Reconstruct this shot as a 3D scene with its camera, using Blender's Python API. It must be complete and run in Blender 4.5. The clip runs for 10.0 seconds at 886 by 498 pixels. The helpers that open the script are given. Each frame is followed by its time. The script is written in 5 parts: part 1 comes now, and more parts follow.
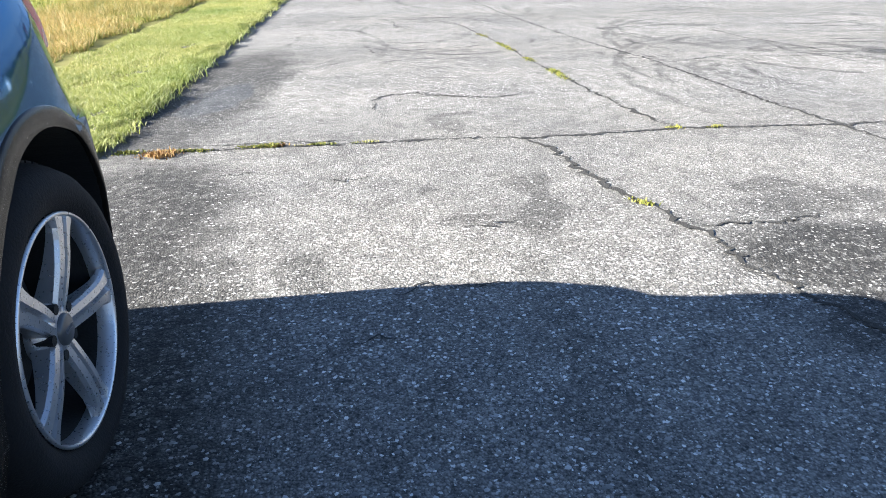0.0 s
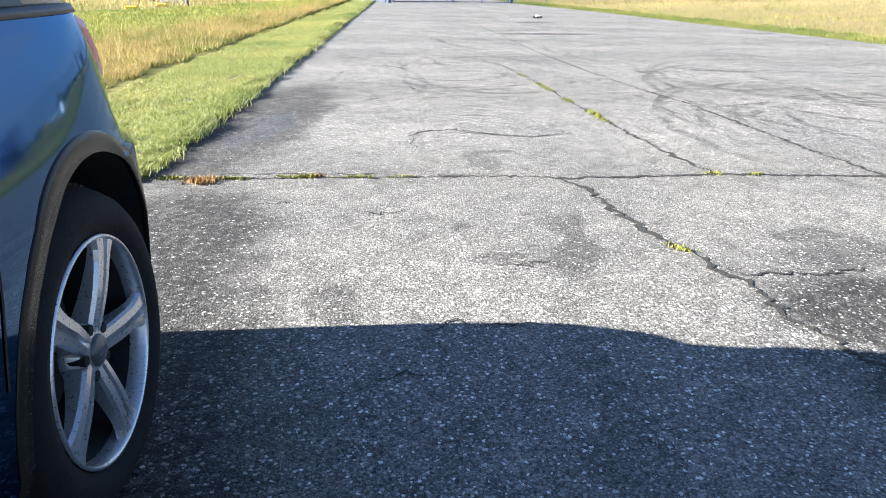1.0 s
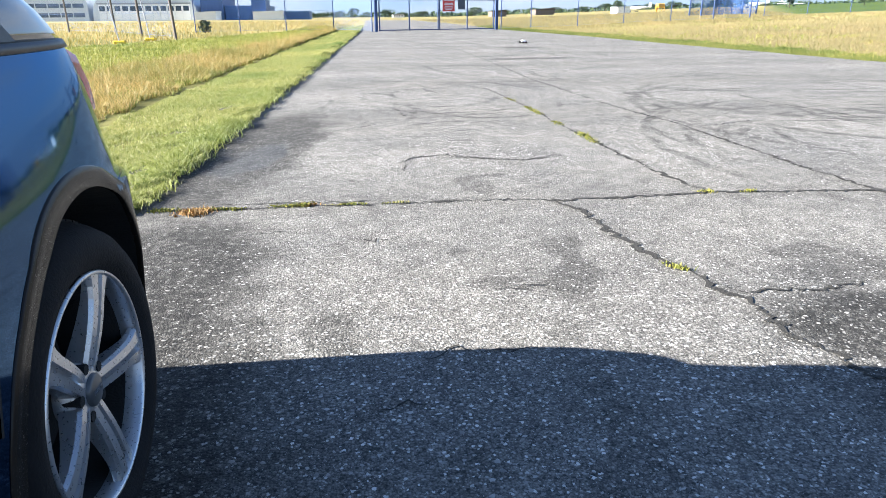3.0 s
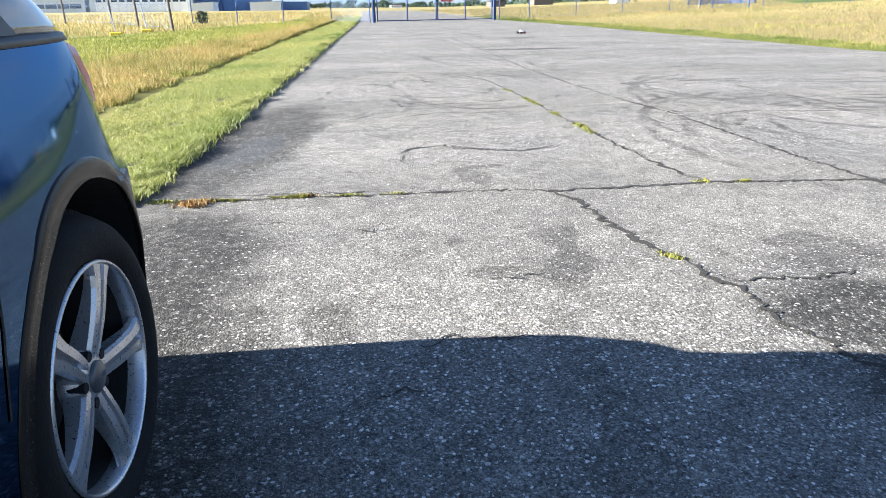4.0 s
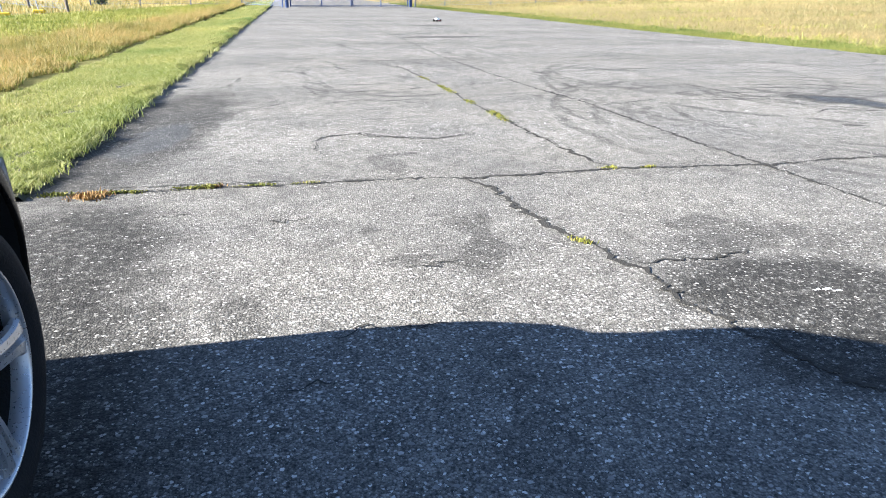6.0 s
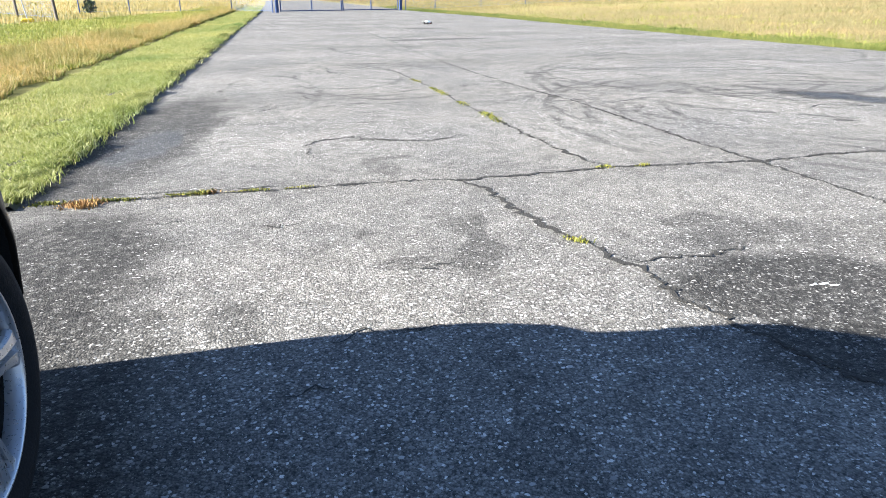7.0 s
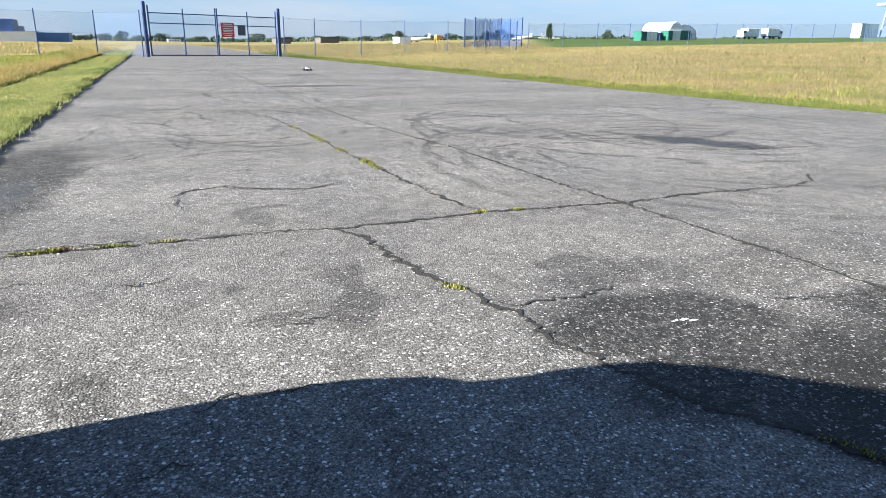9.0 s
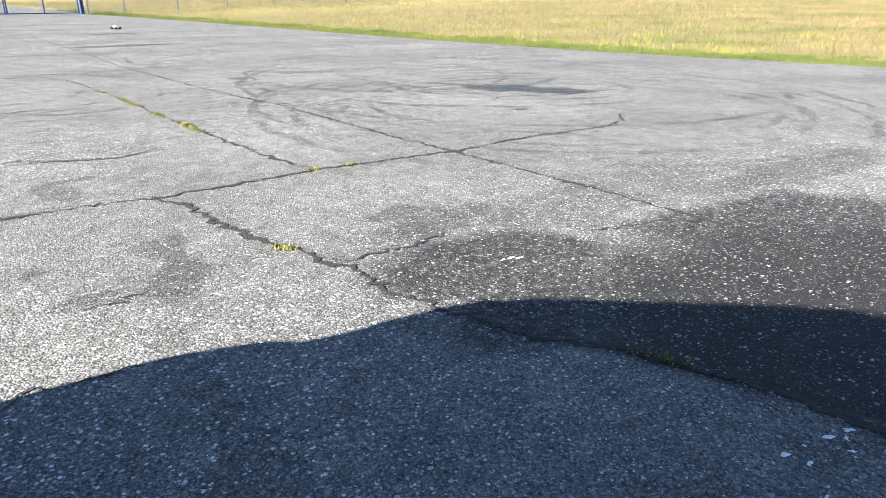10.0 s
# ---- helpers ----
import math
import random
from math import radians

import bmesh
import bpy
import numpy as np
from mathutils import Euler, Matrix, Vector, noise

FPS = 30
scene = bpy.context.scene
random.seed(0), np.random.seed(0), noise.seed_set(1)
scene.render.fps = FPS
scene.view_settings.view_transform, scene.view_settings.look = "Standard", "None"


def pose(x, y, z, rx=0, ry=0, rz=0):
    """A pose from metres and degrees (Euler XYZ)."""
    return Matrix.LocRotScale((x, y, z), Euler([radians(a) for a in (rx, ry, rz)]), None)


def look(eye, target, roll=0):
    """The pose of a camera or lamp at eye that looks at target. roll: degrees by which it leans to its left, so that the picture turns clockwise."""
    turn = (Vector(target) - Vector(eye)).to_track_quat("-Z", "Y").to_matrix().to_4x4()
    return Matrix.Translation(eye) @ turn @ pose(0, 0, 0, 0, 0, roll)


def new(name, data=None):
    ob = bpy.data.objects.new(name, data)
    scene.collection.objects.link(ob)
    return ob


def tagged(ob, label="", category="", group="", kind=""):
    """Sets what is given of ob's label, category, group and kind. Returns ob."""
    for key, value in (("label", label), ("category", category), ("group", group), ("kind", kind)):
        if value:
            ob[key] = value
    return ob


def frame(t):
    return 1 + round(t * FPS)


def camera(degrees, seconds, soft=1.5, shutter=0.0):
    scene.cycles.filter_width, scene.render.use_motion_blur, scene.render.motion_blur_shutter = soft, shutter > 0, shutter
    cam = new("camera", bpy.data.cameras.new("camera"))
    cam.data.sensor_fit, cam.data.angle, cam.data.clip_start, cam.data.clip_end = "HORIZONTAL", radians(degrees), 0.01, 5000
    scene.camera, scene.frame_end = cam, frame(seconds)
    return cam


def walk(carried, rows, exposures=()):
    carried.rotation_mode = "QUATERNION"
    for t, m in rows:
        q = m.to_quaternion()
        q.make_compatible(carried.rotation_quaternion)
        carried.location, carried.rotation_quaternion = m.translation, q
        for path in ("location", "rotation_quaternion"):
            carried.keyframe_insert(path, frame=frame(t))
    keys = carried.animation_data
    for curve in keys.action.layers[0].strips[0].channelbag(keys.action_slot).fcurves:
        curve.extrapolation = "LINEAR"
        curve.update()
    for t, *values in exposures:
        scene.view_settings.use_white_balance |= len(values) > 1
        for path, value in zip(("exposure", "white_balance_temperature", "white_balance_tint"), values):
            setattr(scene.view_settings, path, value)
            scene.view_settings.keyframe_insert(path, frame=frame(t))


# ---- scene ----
cam = camera(67.7, 10.0, 0.85)
PATH = [
    (0, (-0.255, -0.071, 0.988), (0.029, 1.725, 0.155), -0.5),
    (0.5, (-0.261, -0.057, 0.996), (-0.096, 1.798, 0.267), -1.1),
    (1, (-0.257, -0.06, 0.99), (-0.062, 1.789, 0.254), 0.9),
    (1.5, (-0.265, -0.058, 0.988), (-0.047, 1.807, 0.302), 1.1),
    (2, (-0.286, -0.039, 0.99), (-0.024, 1.833, 0.338), 0.4),
    (2.5, (-0.272, -0.037, 0.989), (-0.028, 1.839, 0.339), 0.1),
    (2.7, (-0.274, -0.034, 0.987), (-0.052, 1.843, 0.333), -0.5),
    (3.8, (-0.269, -0.065, 0.989), (-0.048, 1.797, 0.291), -0.3),
    (4, (-0.269, -0.066, 0.991), (-0.046, 1.797, 0.3), -0.6),
    (4.5, (-0.256, -0.05, 0.99), (0.062, 1.808, 0.323), -0.1),
    (5, (-0.251, -0.058, 0.992), (0.098, 1.783, 0.294), 0.2),
    (5.5, (-0.243, -0.058, 0.992), (0.154, 1.771, 0.286), 0.7),
    (6, (-0.237, -0.058, 0.985), (0.217, 1.751, 0.262), 0.7),
    (6.2, (-0.246, -0.050, 0.982), (0.223, 1.751, 0.273), 0.7),
    (7.3, (-0.238, -0.047, 0.979), (0.230, 1.751, 0.264), -0.4),
    (7.5, (-0.241, -0.049, 0.978), (0.249, 1.751, 0.257), -0.1),
    (8, (-0.225, -0.053, 0.976), (0.4, 1.711, 0.269), 0.8),
    (8.5, (-0.21, -0.061, 0.973), (0.463, 1.687, 0.275), -0.1),
    (9, (-0.174, -0.016, 0.991), (0.624, 1.72, 0.4), 0.9),
    (9.5, (-0.149, -0.02, 0.981), (0.777, 1.631, 0.334), 1.8),
    (10, (-0.093, -0.041, 0.968), (1.066, 1.428, 0.261), 0.2),
]
# stops, white balance
EXPOSURE = [(0.0, 2.74, 6200, 10), (1.0, 2.68, 6200, 10), (2.0, 2.56, 6200, 10), (8.3, 2.56, 6200, 10), (9.0, 2.08, 6200, 10), (9.5, 2.32, 6200, 10), (10.0, 2.5, 6200, 10)]
walk(cam, [(t, look(eye, target, roll)) for t, eye, target, roll in PATH], EXPOSURE)

# ---------------------------------------------------------------- world and sun
SUN_EL, SUN_AZ = 23.0, -0.6          # degrees; the sun stands over -x, so shadows run to +x
world = bpy.data.worlds.new("sky")
scene.world = world
world.use_nodes = True
wn, wl = world.node_tree.nodes, world.node_tree.links
wn.clear()
w_out = wn.new("ShaderNodeOutputWorld")
w_bg = wn.new("ShaderNodeBackground")
w_sky = wn.new("ShaderNodeTexSky")
w_sky.sky_type = "NISHITA"
w_sky.sun_disc = False
w_sky.sun_elevation = radians(SUN_EL)
w_sky.sun_rotation = radians(270 + SUN_AZ)
w_sky.air_density, w_sky.dust_density, w_sky.ozone_density = 0.72, 0.2, 2.8
w_bg.inputs["Strength"].default_value = 0.05
w_tc = wn.new("ShaderNodeTexCoord")
w_map = wn.new("ShaderNodeMapping")
w_map.inputs["Scale"].default_value = (1.0, 1.0, 5.5)
w_map.inputs["Location"].default_value = (0.3, 0.1, 0.0)
w_noise = wn.new("ShaderNodeTexNoise")
w_noise.inputs["Scale"].default_value = 2.4
w_noise.inputs["Detail"].default_value = 8.0
w_noise.inputs["Roughness"].default_value = 0.55
w_ramp = wn.new("ShaderNodeValToRGB")
w_ramp.color_ramp.elements[0].position, w_ramp.color_ramp.elements[0].color = 0.42, (0, 0, 0, 1)
w_ramp.color_ramp.elements[1].position, w_ramp.color_ramp.elements[1].color = 0.66, (0.75, 0.75, 0.75, 1)
w_mix = wn.new("ShaderNodeMix")
w_mix.data_type = "RGBA"
w_mix.inputs["B"].default_value = (3.4, 3.65, 3.9, 1)
wl.new(w_tc.outputs["Generated"], w_map.inputs["Vector"])
wl.new(w_map.outputs["Vector"], w_noise.inputs["Vector"])
wl.new(w_noise.outputs["Fac"], w_ramp.inputs["Fac"])
# the clouds lie low; the upper sky is clear
w_thin = wn.new("ShaderNodeMapRange")
w_thin.interpolation_type = "SMOOTHSTEP"
for key, value in (("From Min", 0.12), ("From Max", 0.40), ("To Min", 1.0), ("To Max", 0.06)):
    w_thin.inputs[key].default_value = value
w_cover = wn.new("ShaderNodeMath")
w_cover.operation = "MULTIPLY"
wl.new(w_ramp.outputs["Color"], w_cover.inputs[0])
wl.new(w_thin.outputs["Result"], w_cover.inputs[1])
wl.new(w_cover.outputs[0], w_mix.inputs["Factor"])
# blue haze low over the horizon
w_sep = wn.new("ShaderNodeSeparateXYZ")
w_low = wn.new("ShaderNodeMapRange")
w_low.interpolation_type = "SMOOTHSTEP"
for key, value in (("From Min", 0.0), ("From Max", 0.22), ("To Min", 0.85), ("To Max", 0.0)):
    w_low.inputs[key].default_value = value
w_haze = wn.new("ShaderNodeMix")
w_haze.data_type = "RGBA"
w_haze.inputs["B"].default_value = (1.7, 2.45, 3.5, 1)
wl.new(w_tc.outputs["Generated"], w_sep.inputs["Vector"])
wl.new(w_sep.outputs["Z"], w_low.inputs["Value"])
wl.new(w_sep.outputs["Z"], w_thin.inputs["Value"])
wl.new(w_low.outputs["Result"], w_haze.inputs["Factor"])
wl.new(w_sky.outputs["Color"], w_haze.inputs["A"])
wl.new(w_haze.outputs["Result"], w_mix.inputs["A"])
wl.new(w_mix.outputs["Result"], w_bg.inputs["Color"])
wl.new(w_bg.outputs["Background"], w_out.inputs["Surface"])

sun_data = bpy.data.lights.new("sun", "SUN")
sun_data.energy, sun_data.angle, sun_data.color = 5.0, radians(0.53), (1.0, 0.95, 0.86)
sun = new("sun", sun_data)
az, el = radians(SUN_AZ), radians(SUN_EL)
sun_way = Vector((math.cos(el) * math.cos(az), math.cos(el) * math.sin(az), -math.sin(el)))
sun.matrix_world = Matrix.Translation((-30, 0, 20)) @ sun_way.to_track_quat("-Z", "Y").to_matrix().to_4x4()

# ---------------------------------------------------------------- materials


def nodes_of(m):
    return m.node_tree.nodes, m.node_tree.links


def blank(name):
    m = bpy.data.materials.new(name)
    m.use_nodes = True
    n, l = nodes_of(m)
    n.clear()
    out = n.new("ShaderNodeOutputMaterial")
    p = n.new("ShaderNodeBsdfPrincipled")
    l.new(p.outputs["BSDF"], out.inputs["Surface"])
    return m, n, l, p


def math_node(n, l, op, a, b=None, c=None):
    k = n.new("ShaderNodeMath")
    k.operation = op
    for i, v in enumerate((a, b, c)):
        if v is None:
            continue
        if isinstance(v, (int, float)):
            k.inputs[i].default_value = v
        else:
            l.new(v, k.inputs[i])
    return k.outputs[0]


def ramp_node(n, l, fac, stops):
    r = n.new("ShaderNodeValToRGB")
    e = r.color_ramp.elements
    while len(e) < len(stops):
        e.new(0.5)
    for k, (p, c) in zip(e, stops):
        k.position = p
        k.color = (*c, 1) if isinstance(c, tuple) else (c, c, c, 1)
    l.new(fac, r.inputs["Fac"])
    return r.outputs["Color"]


def noise_node(n, l, vec, scale, detail=4.0, rough=0.55):
    k = n.new("ShaderNodeTexNoise")
    k.inputs["Scale"].default_value, k.inputs["Detail"].default_value, k.inputs["Roughness"].default_value = scale, detail, rough
    l.new(vec, k.inputs["Vector"])
    return k.outputs["Fac"]


def mix_node(n, l, fac, a, b, mode="MIX"):
    k = n.new("ShaderNodeMix")
    k.data_type, k.blend_type = "RGBA", mode
    for key, v in (("Factor", fac), ("A", a), ("B", b)):
        if isinstance(v, (int, float)):
            k.inputs[key].default_value = v
        elif isinstance(v, tuple):
            k.inputs[key].default_value = (*v, 1)
        else:
            l.new(v, k.inputs[key])
    return k.outputs["Result"]


def plain(name, colour, rough=0.6, metal=0.0, vary=0.25, scale=6.0, bump=0.15, fine=60.0, coat=0.0, spec=0.5):
    """A surface with two scales of variation and a fine relief."""
    m, n, l, p = blank(name)
    tc = n.new("ShaderNodeTexCoord").outputs["Object"]
    big, small = noise_node(n, l, tc, scale), noise_node(n, l, tc, fine, 3.0)
    both = math_node(n, l, "ADD", math_node(n, l, "MULTIPLY", big, 0.65), math_node(n, l, "MULTIPLY", small, 0.35))
    lo, hi = tuple(c * (1 - vary) for c in colour), tuple(min(1, c * (1 + vary)) for c in colour)
    l.new(ramp_node(n, l, both, [(0.3, lo), (0.7, hi)]), p.inputs["Base Color"])
    l.new(math_node(n, l, "MULTIPLY_ADD", small, 0.2, rough - 0.1), p.inputs["Roughness"])
    p.inputs["Metallic"].default_value = metal
    p.inputs["Specular IOR Level"].default_value = spec
    p.inputs["Coat Weight"].default_value = coat
    p.inputs["Coat Roughness"].default_value = 0.04
    if bump:
        b = n.new("ShaderNodeBump")
        b.inputs["Strength"].default_value, b.inputs["Distance"].default_value = bump, 0.01
        l.new(small, b.inputs["Height"])
        l.new(b.outputs["Normal"], p.inputs["Normal"])
    return m


def island(name, stops, rough=0.7, sheen=0.0):
    """Joined small pieces, each with its own colour."""
    m, n, l, p = blank(name)
    g = n.new("ShaderNodeNewGeometry")
    l.new(ramp_node(n, l, g.outputs["Random Per Island"], stops), p.inputs["Base Color"])
    p.inputs["Roughness"].default_value = rough
    p.inputs["Specular IOR Level"].default_value = 0.25
    return m


def grass_material(name, stops, tips=0.32):
    m, n, l, p = blank(name)
    g = n.new("ShaderNodeNewGeometry")
    one = ramp_node(n, l, g.outputs["Random Per Island"], stops)
    patch = noise_node(n, l, g.outputs["Position"], 0.38, 7.0, 0.62)
    tone = ramp_node(n, l, patch, [(0.30, (0.45, 0.62, 0.45)), (0.42, (0.80, 0.86, 0.75)), (0.55, (1.0, 0.97, 0.95)), (0.70, (1.28, 1.14, 1.08))])
    col = mix_node(n, l, 1.0, one, tone, "MULTIPLY")
    l.new(col, p.inputs["Base Color"])
    p.inputs["Roughness"].default_value = 0.6
    p.inputs["Specular IOR Level"].default_value = 0.25
    tr = n.new("ShaderNodeBsdfTranslucent")
    l.new(col, tr.inputs["Color"])
    mx = n.new("ShaderNodeMixShader")
    mx.inputs["Fac"].default_value = tips
    l.new(p.outputs["BSDF"], mx.inputs[1])
    l.new(tr.outputs["BSDF"], mx.inputs[2])
    out = next(k for k in n if k.type == "OUTPUT_MATERIAL")
    l.new(mx.outputs["Shader"], out.inputs["Surface"])
    return m


def spot_mask(n, l, warped, cx, cy, rx, ry, turn, soft=0.26):
    """1 inside an uneven oval on the ground, 0 outside."""
    mp = n.new("ShaderNodeMapping")
    mp.vector_type = "TEXTURE"
    mp.inputs["Location"].default_value = (cx, cy, 0)
    mp.inputs["Rotation"].default_value = (0, 0, radians(turn))
    mp.inputs["Scale"].default_value = (rx, ry, 1e4)
    l.new(warped, mp.inputs["Vector"])
    d = n.new("ShaderNodeVectorMath")
    d.operation = "LENGTH"
    l.new(mp.outputs["Vector"], d.inputs[0])
    r = n.new("ShaderNodeMapRange")
    r.interpolation_type = "SMOOTHSTEP"
    r.inputs["From Min"].default_value, r.inputs["From Max"].default_value = 1 + soft, 1 - soft
    l.new(d.outputs["Value"], r.inputs["Value"])
    return r.outputs["Result"]


def ring_mask(n, l, warped, cx, cy, rx, ry, turn, width):
    """1 along an oval line of that width in metres."""
    mp = n.new("ShaderNodeMapping")
    mp.vector_type = "TEXTURE"
    mp.inputs["Location"].default_value = (cx, cy, 0)
    mp.inputs["Rotation"].default_value = (0, 0, radians(turn))
    mp.inputs["Scale"].default_value = (rx, ry, 1e4)
    l.new(warped, mp.inputs["Vector"])
    d = n.new("ShaderNodeVectorMath")
    d.operation = "LENGTH"
    l.new(mp.outputs["Vector"], d.inputs[0])
    off = math_node(n, l, "ABSOLUTE", math_node(n, l, "SUBTRACT", d.outputs["Value"], 1.0))
    r = n.new("ShaderNodeMapRange")
    r.interpolation_type = "SMOOTHSTEP"
    r.inputs["From Min"].default_value, r.inputs["From Max"].default_value = width / rx, 0.25 * width / rx
    l.new(off, r.inputs["Value"])
    return r.outputs["Result"]


# dark, damp, tarred or painted-shade patches: centre, half sizes, turn, strength
PATCHES = [
    # the last two in this row paint shade under the car's side
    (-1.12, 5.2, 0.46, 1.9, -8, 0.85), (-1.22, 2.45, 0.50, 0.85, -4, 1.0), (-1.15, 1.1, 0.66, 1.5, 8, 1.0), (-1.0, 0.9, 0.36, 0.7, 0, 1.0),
    (1.58, 1.70, 0.50, 0.32, -20, 0.95), (2.95, 1.32, 0.75, 0.34, -14, 1.0), (2.25, 1.02, 1.35, 0.30, -18, 1.0), (1.74, 2.25, 0.40, 0.13, 4, 0.55), (2.35, 2.05, 0.5, 0.26, 0, 0.4), (2.75, 0.55, 1.25, 0.75, -10, 1.0),
    (1.55, 2.43, 0.16, 0.05, 0, 0.6), (3.0, 2.0, 0.30, 0.45, 30, 0.35), (3.9, 1.7, 0.9, 0.16, -8, 0.5),
    (0.52, 2.45, 0.10, 0.40, -8, 0.55), (0.37, 3.8, 0.10, 0.3, 10, 0.45), (0.33, 0.9, 0.10, 1.0, 0, 0.28), (0.25, 2.24, 0.16, 0.05, 0, 0.5), 
    (-0.42, 1.95, 0.10, 0.16, 10, 0.45), (0.12, 2.62, 0.05, 0.03, 0, 0.5), (0.48, 4.0, 0.12, 0.06, 0, 0.5), (4.35, 4.45, 0.06, 0.07, 0, 0.9),
    (3.5, 15.1, 1.1, 0.30, 2, 0.8), (4.4, 19.9, 0.6, 0.35, 0, 0.7), (5.36, 5.4, 0.30, 0.78, 32, 1.0), (4.98, 6.2, 0.14, 0.35, 20, 0.6), (8.9, 8.4, 0.4, 0.2, 0, 0.45), (9.0, 16.0, 0.6, 0.22, 0, 0.55),
]
DAMP = [(-1.08, 4.75, 0.16, 0.6, -10), (5.4, 5.33, 0.24, 0.62, 32)]
# tyre marks: centre, half sizes, turn, width
MARKS = [
    (4.9, 4.5, 2.1, 2.0, 0, 0.06), (4.95, 4.5, 2.35, 2.25, 20, 0.07), (5.0, 4.4, 2.7, 2.6, 0, 0.07), (4.8, 4.9, 2.5, 2.7, 30, 0.05), (5.1, 4.6, 3.1, 2.9, 10, 0.08), (5.0, 4.3, 1.6, 2.1, 40, 0.05),
    (3.4, 6.25, 1.1, 0.5, 0, 0.05), (4.9, 7.8, 1.65, 1.9, 0, 0.06), (5.3, 8.0, 2.2, 2.4, 0, 0.07), (5.6, 7.0, 2.6, 2.9, 15, 0.07), (5.5, 5.9, 1.2, 1.5, 20, 0.06), (5.7, 6.2, 3.0, 3.3, 15, 0.06),
    (0.8, 7.5, 0.75, 0.75, 0, 0.035), (0.5, 8.9, 0.9, 1.5, 10, 0.04), (1.1, 8.3, 1.0, 1.8, 0, 0.04), (-0.2, 7.4, 0.5, 1.4, 0, 0.035),
    (0.9, 23.8, 1.0, 1.9, 0, 0.10), (2.9, 22.2, 0.8, 1.4, 0, 0.10), (1.7, 25.0, 1.6, 2.2, 0, 0.12), (3.3, 25.5, 1.9, 3.0, 20, 0.12), (5.0, 16.2, 0.6, 1.0, 0, 0.08),
    (6.4, 10.5, 3.6, 2.6, 5, 0.08), (7.2, 11.2, 4.6, 3.4, 5, 0.07), (6.0, 13.0, 5.0, 4.0, 0, 0.08),
]


def road_material():
    m, n, l, p = blank("worn_asphalt")
    pos = n.new("ShaderNodeNewGeometry").outputs["Position"]
    # positions pushed about a little, so that stains get ragged edges
    wob = n.new("ShaderNodeTexNoise")
    wob.inputs["Scale"].default_value, wob.inputs["Detail"].default_value = 2.6, 6.0
    l.new(pos, wob.inputs["Vector"])
    ctr = n.new("ShaderNodeVectorMath")
    ctr.operation = "SUBTRACT"
    ctr.inputs[1].default_value = (0.5, 0.5, 0.5)
    l.new(wob.outputs["Color"], ctr.inputs[0])
    scl = n.new("ShaderNodeVectorMath")
    scl.operation = "SCALE"
    scl.inputs["Scale"].default_value = 0.5
    l.new(ctr.outputs["Vector"], scl.inputs[0])
    add = n.new("ShaderNodeVectorMath")
    l.new(pos, add.inputs[0])
    l.new(scl.outputs["Vector"], add.inputs[1])
    warped = add.outputs["Vector"]
    calm_scale = n.new("ShaderNodeVectorMath")
    calm_scale.operation = "SCALE"
    calm_scale.inputs["Scale"].default_value = 0.22
    l.new(ctr.outputs["Vector"], calm_scale.inputs[0])
    calm_add = n.new("ShaderNodeVectorMath")
    l.new(pos, calm_add.inputs[0])
    l.new(calm_scale.outputs["Vector"], calm_add.inputs[1])
    calm = calm_add.outputs["Vector"]
    # stones in the binder, two sizes
    v1 = n.new("ShaderNodeTexVoronoi")
    v1.inputs["Scale"].default_value = 135
    v2 = n.new("ShaderNodeTexVoronoi")
    v2.inputs["Scale"].default_value = 300
    for v in (v1, v2):
        l.new(pos, v.inputs["Vector"])
    s1 = n.new("ShaderNodeSeparateColor")
    l.new(v1.outputs["Color"], s1.inputs["Color"])
    s2 = n.new("ShaderNodeSeparateColor")
    l.new(v2.outputs["Color"], s2.inputs["Color"])
    c1 = ramp_node(n, l, s1.outputs["Red"], [(0.0, (0.045, 0.043, 0.041)), (0.35, (0.115, 0.110, 0.103)), (0.70, (0.215, 0.207, 0.193)), (0.88, (0.29, 0.28, 0.263)), (0.94, (0.38, 0.367, 0.345)), (1.0, (0.48, 0.465, 0.437))])
    c2 = ramp_node(n, l, s2.outputs["Green"], [(0.0, (0.065, 0.063, 0.060)), (0.5, (0.185, 0.178, 0.167)), (1.0, (0.37, 0.357, 0.335))])
    stones = mix_node(n, l, 0.46, c1, c2)
    # pits between the stones
    pit = ramp_node(n, l, v1.outputs["Distance"], [(0.35, 1.0), (0.75, 0.45)])
    stones = mix_node(n, l, 0.8, stones, pit, "MULTIPLY")
    # small dark holes where stones have come out
    v3 = n.new("ShaderNodeTexVoronoi")
    v3.inputs["Scale"].default_value = 62
    l.new(pos, v3.inputs["Vector"])
    s3 = n.new("ShaderNodeSeparateColor")
    l.new(v3.outputs["Color"], s3.inputs["Color"])
    hole = math_node(n, l, "MULTIPLY", ramp_node(n, l, v3.outputs["Distance"], [(0.22, 1.0), (0.42, 0.0)]), ramp_node(n, l, s3.outputs["Red"], [(0.70, 0.0), (0.74, 1.0)]))
    stones = mix_node(n, l, math_node(n, l, "MULTIPLY", hole, 0.8), stones, (0.035, 0.034, 0.032))
    broad = ramp_node(n, l, noise_node(n, l, pos, 0.8, 6.0, 0.6), [(0.3, (0.74, 0.74, 0.75)), (0.7, (1.24, 1.22, 1.18))])
    stones = mix_node(n, l, 1.0, stones, broad, "MULTIPLY")
    mid = ramp_node(n, l, noise_node(n, l, pos, 7.0, 5.0, 0.65), [(0.32, (0.64, 0.63, 0.61)), (0.68, (1.26, 1.25, 1.23))])
    stones = mix_node(n, l, 0.8, stones, mid, "MULTIPLY")
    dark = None
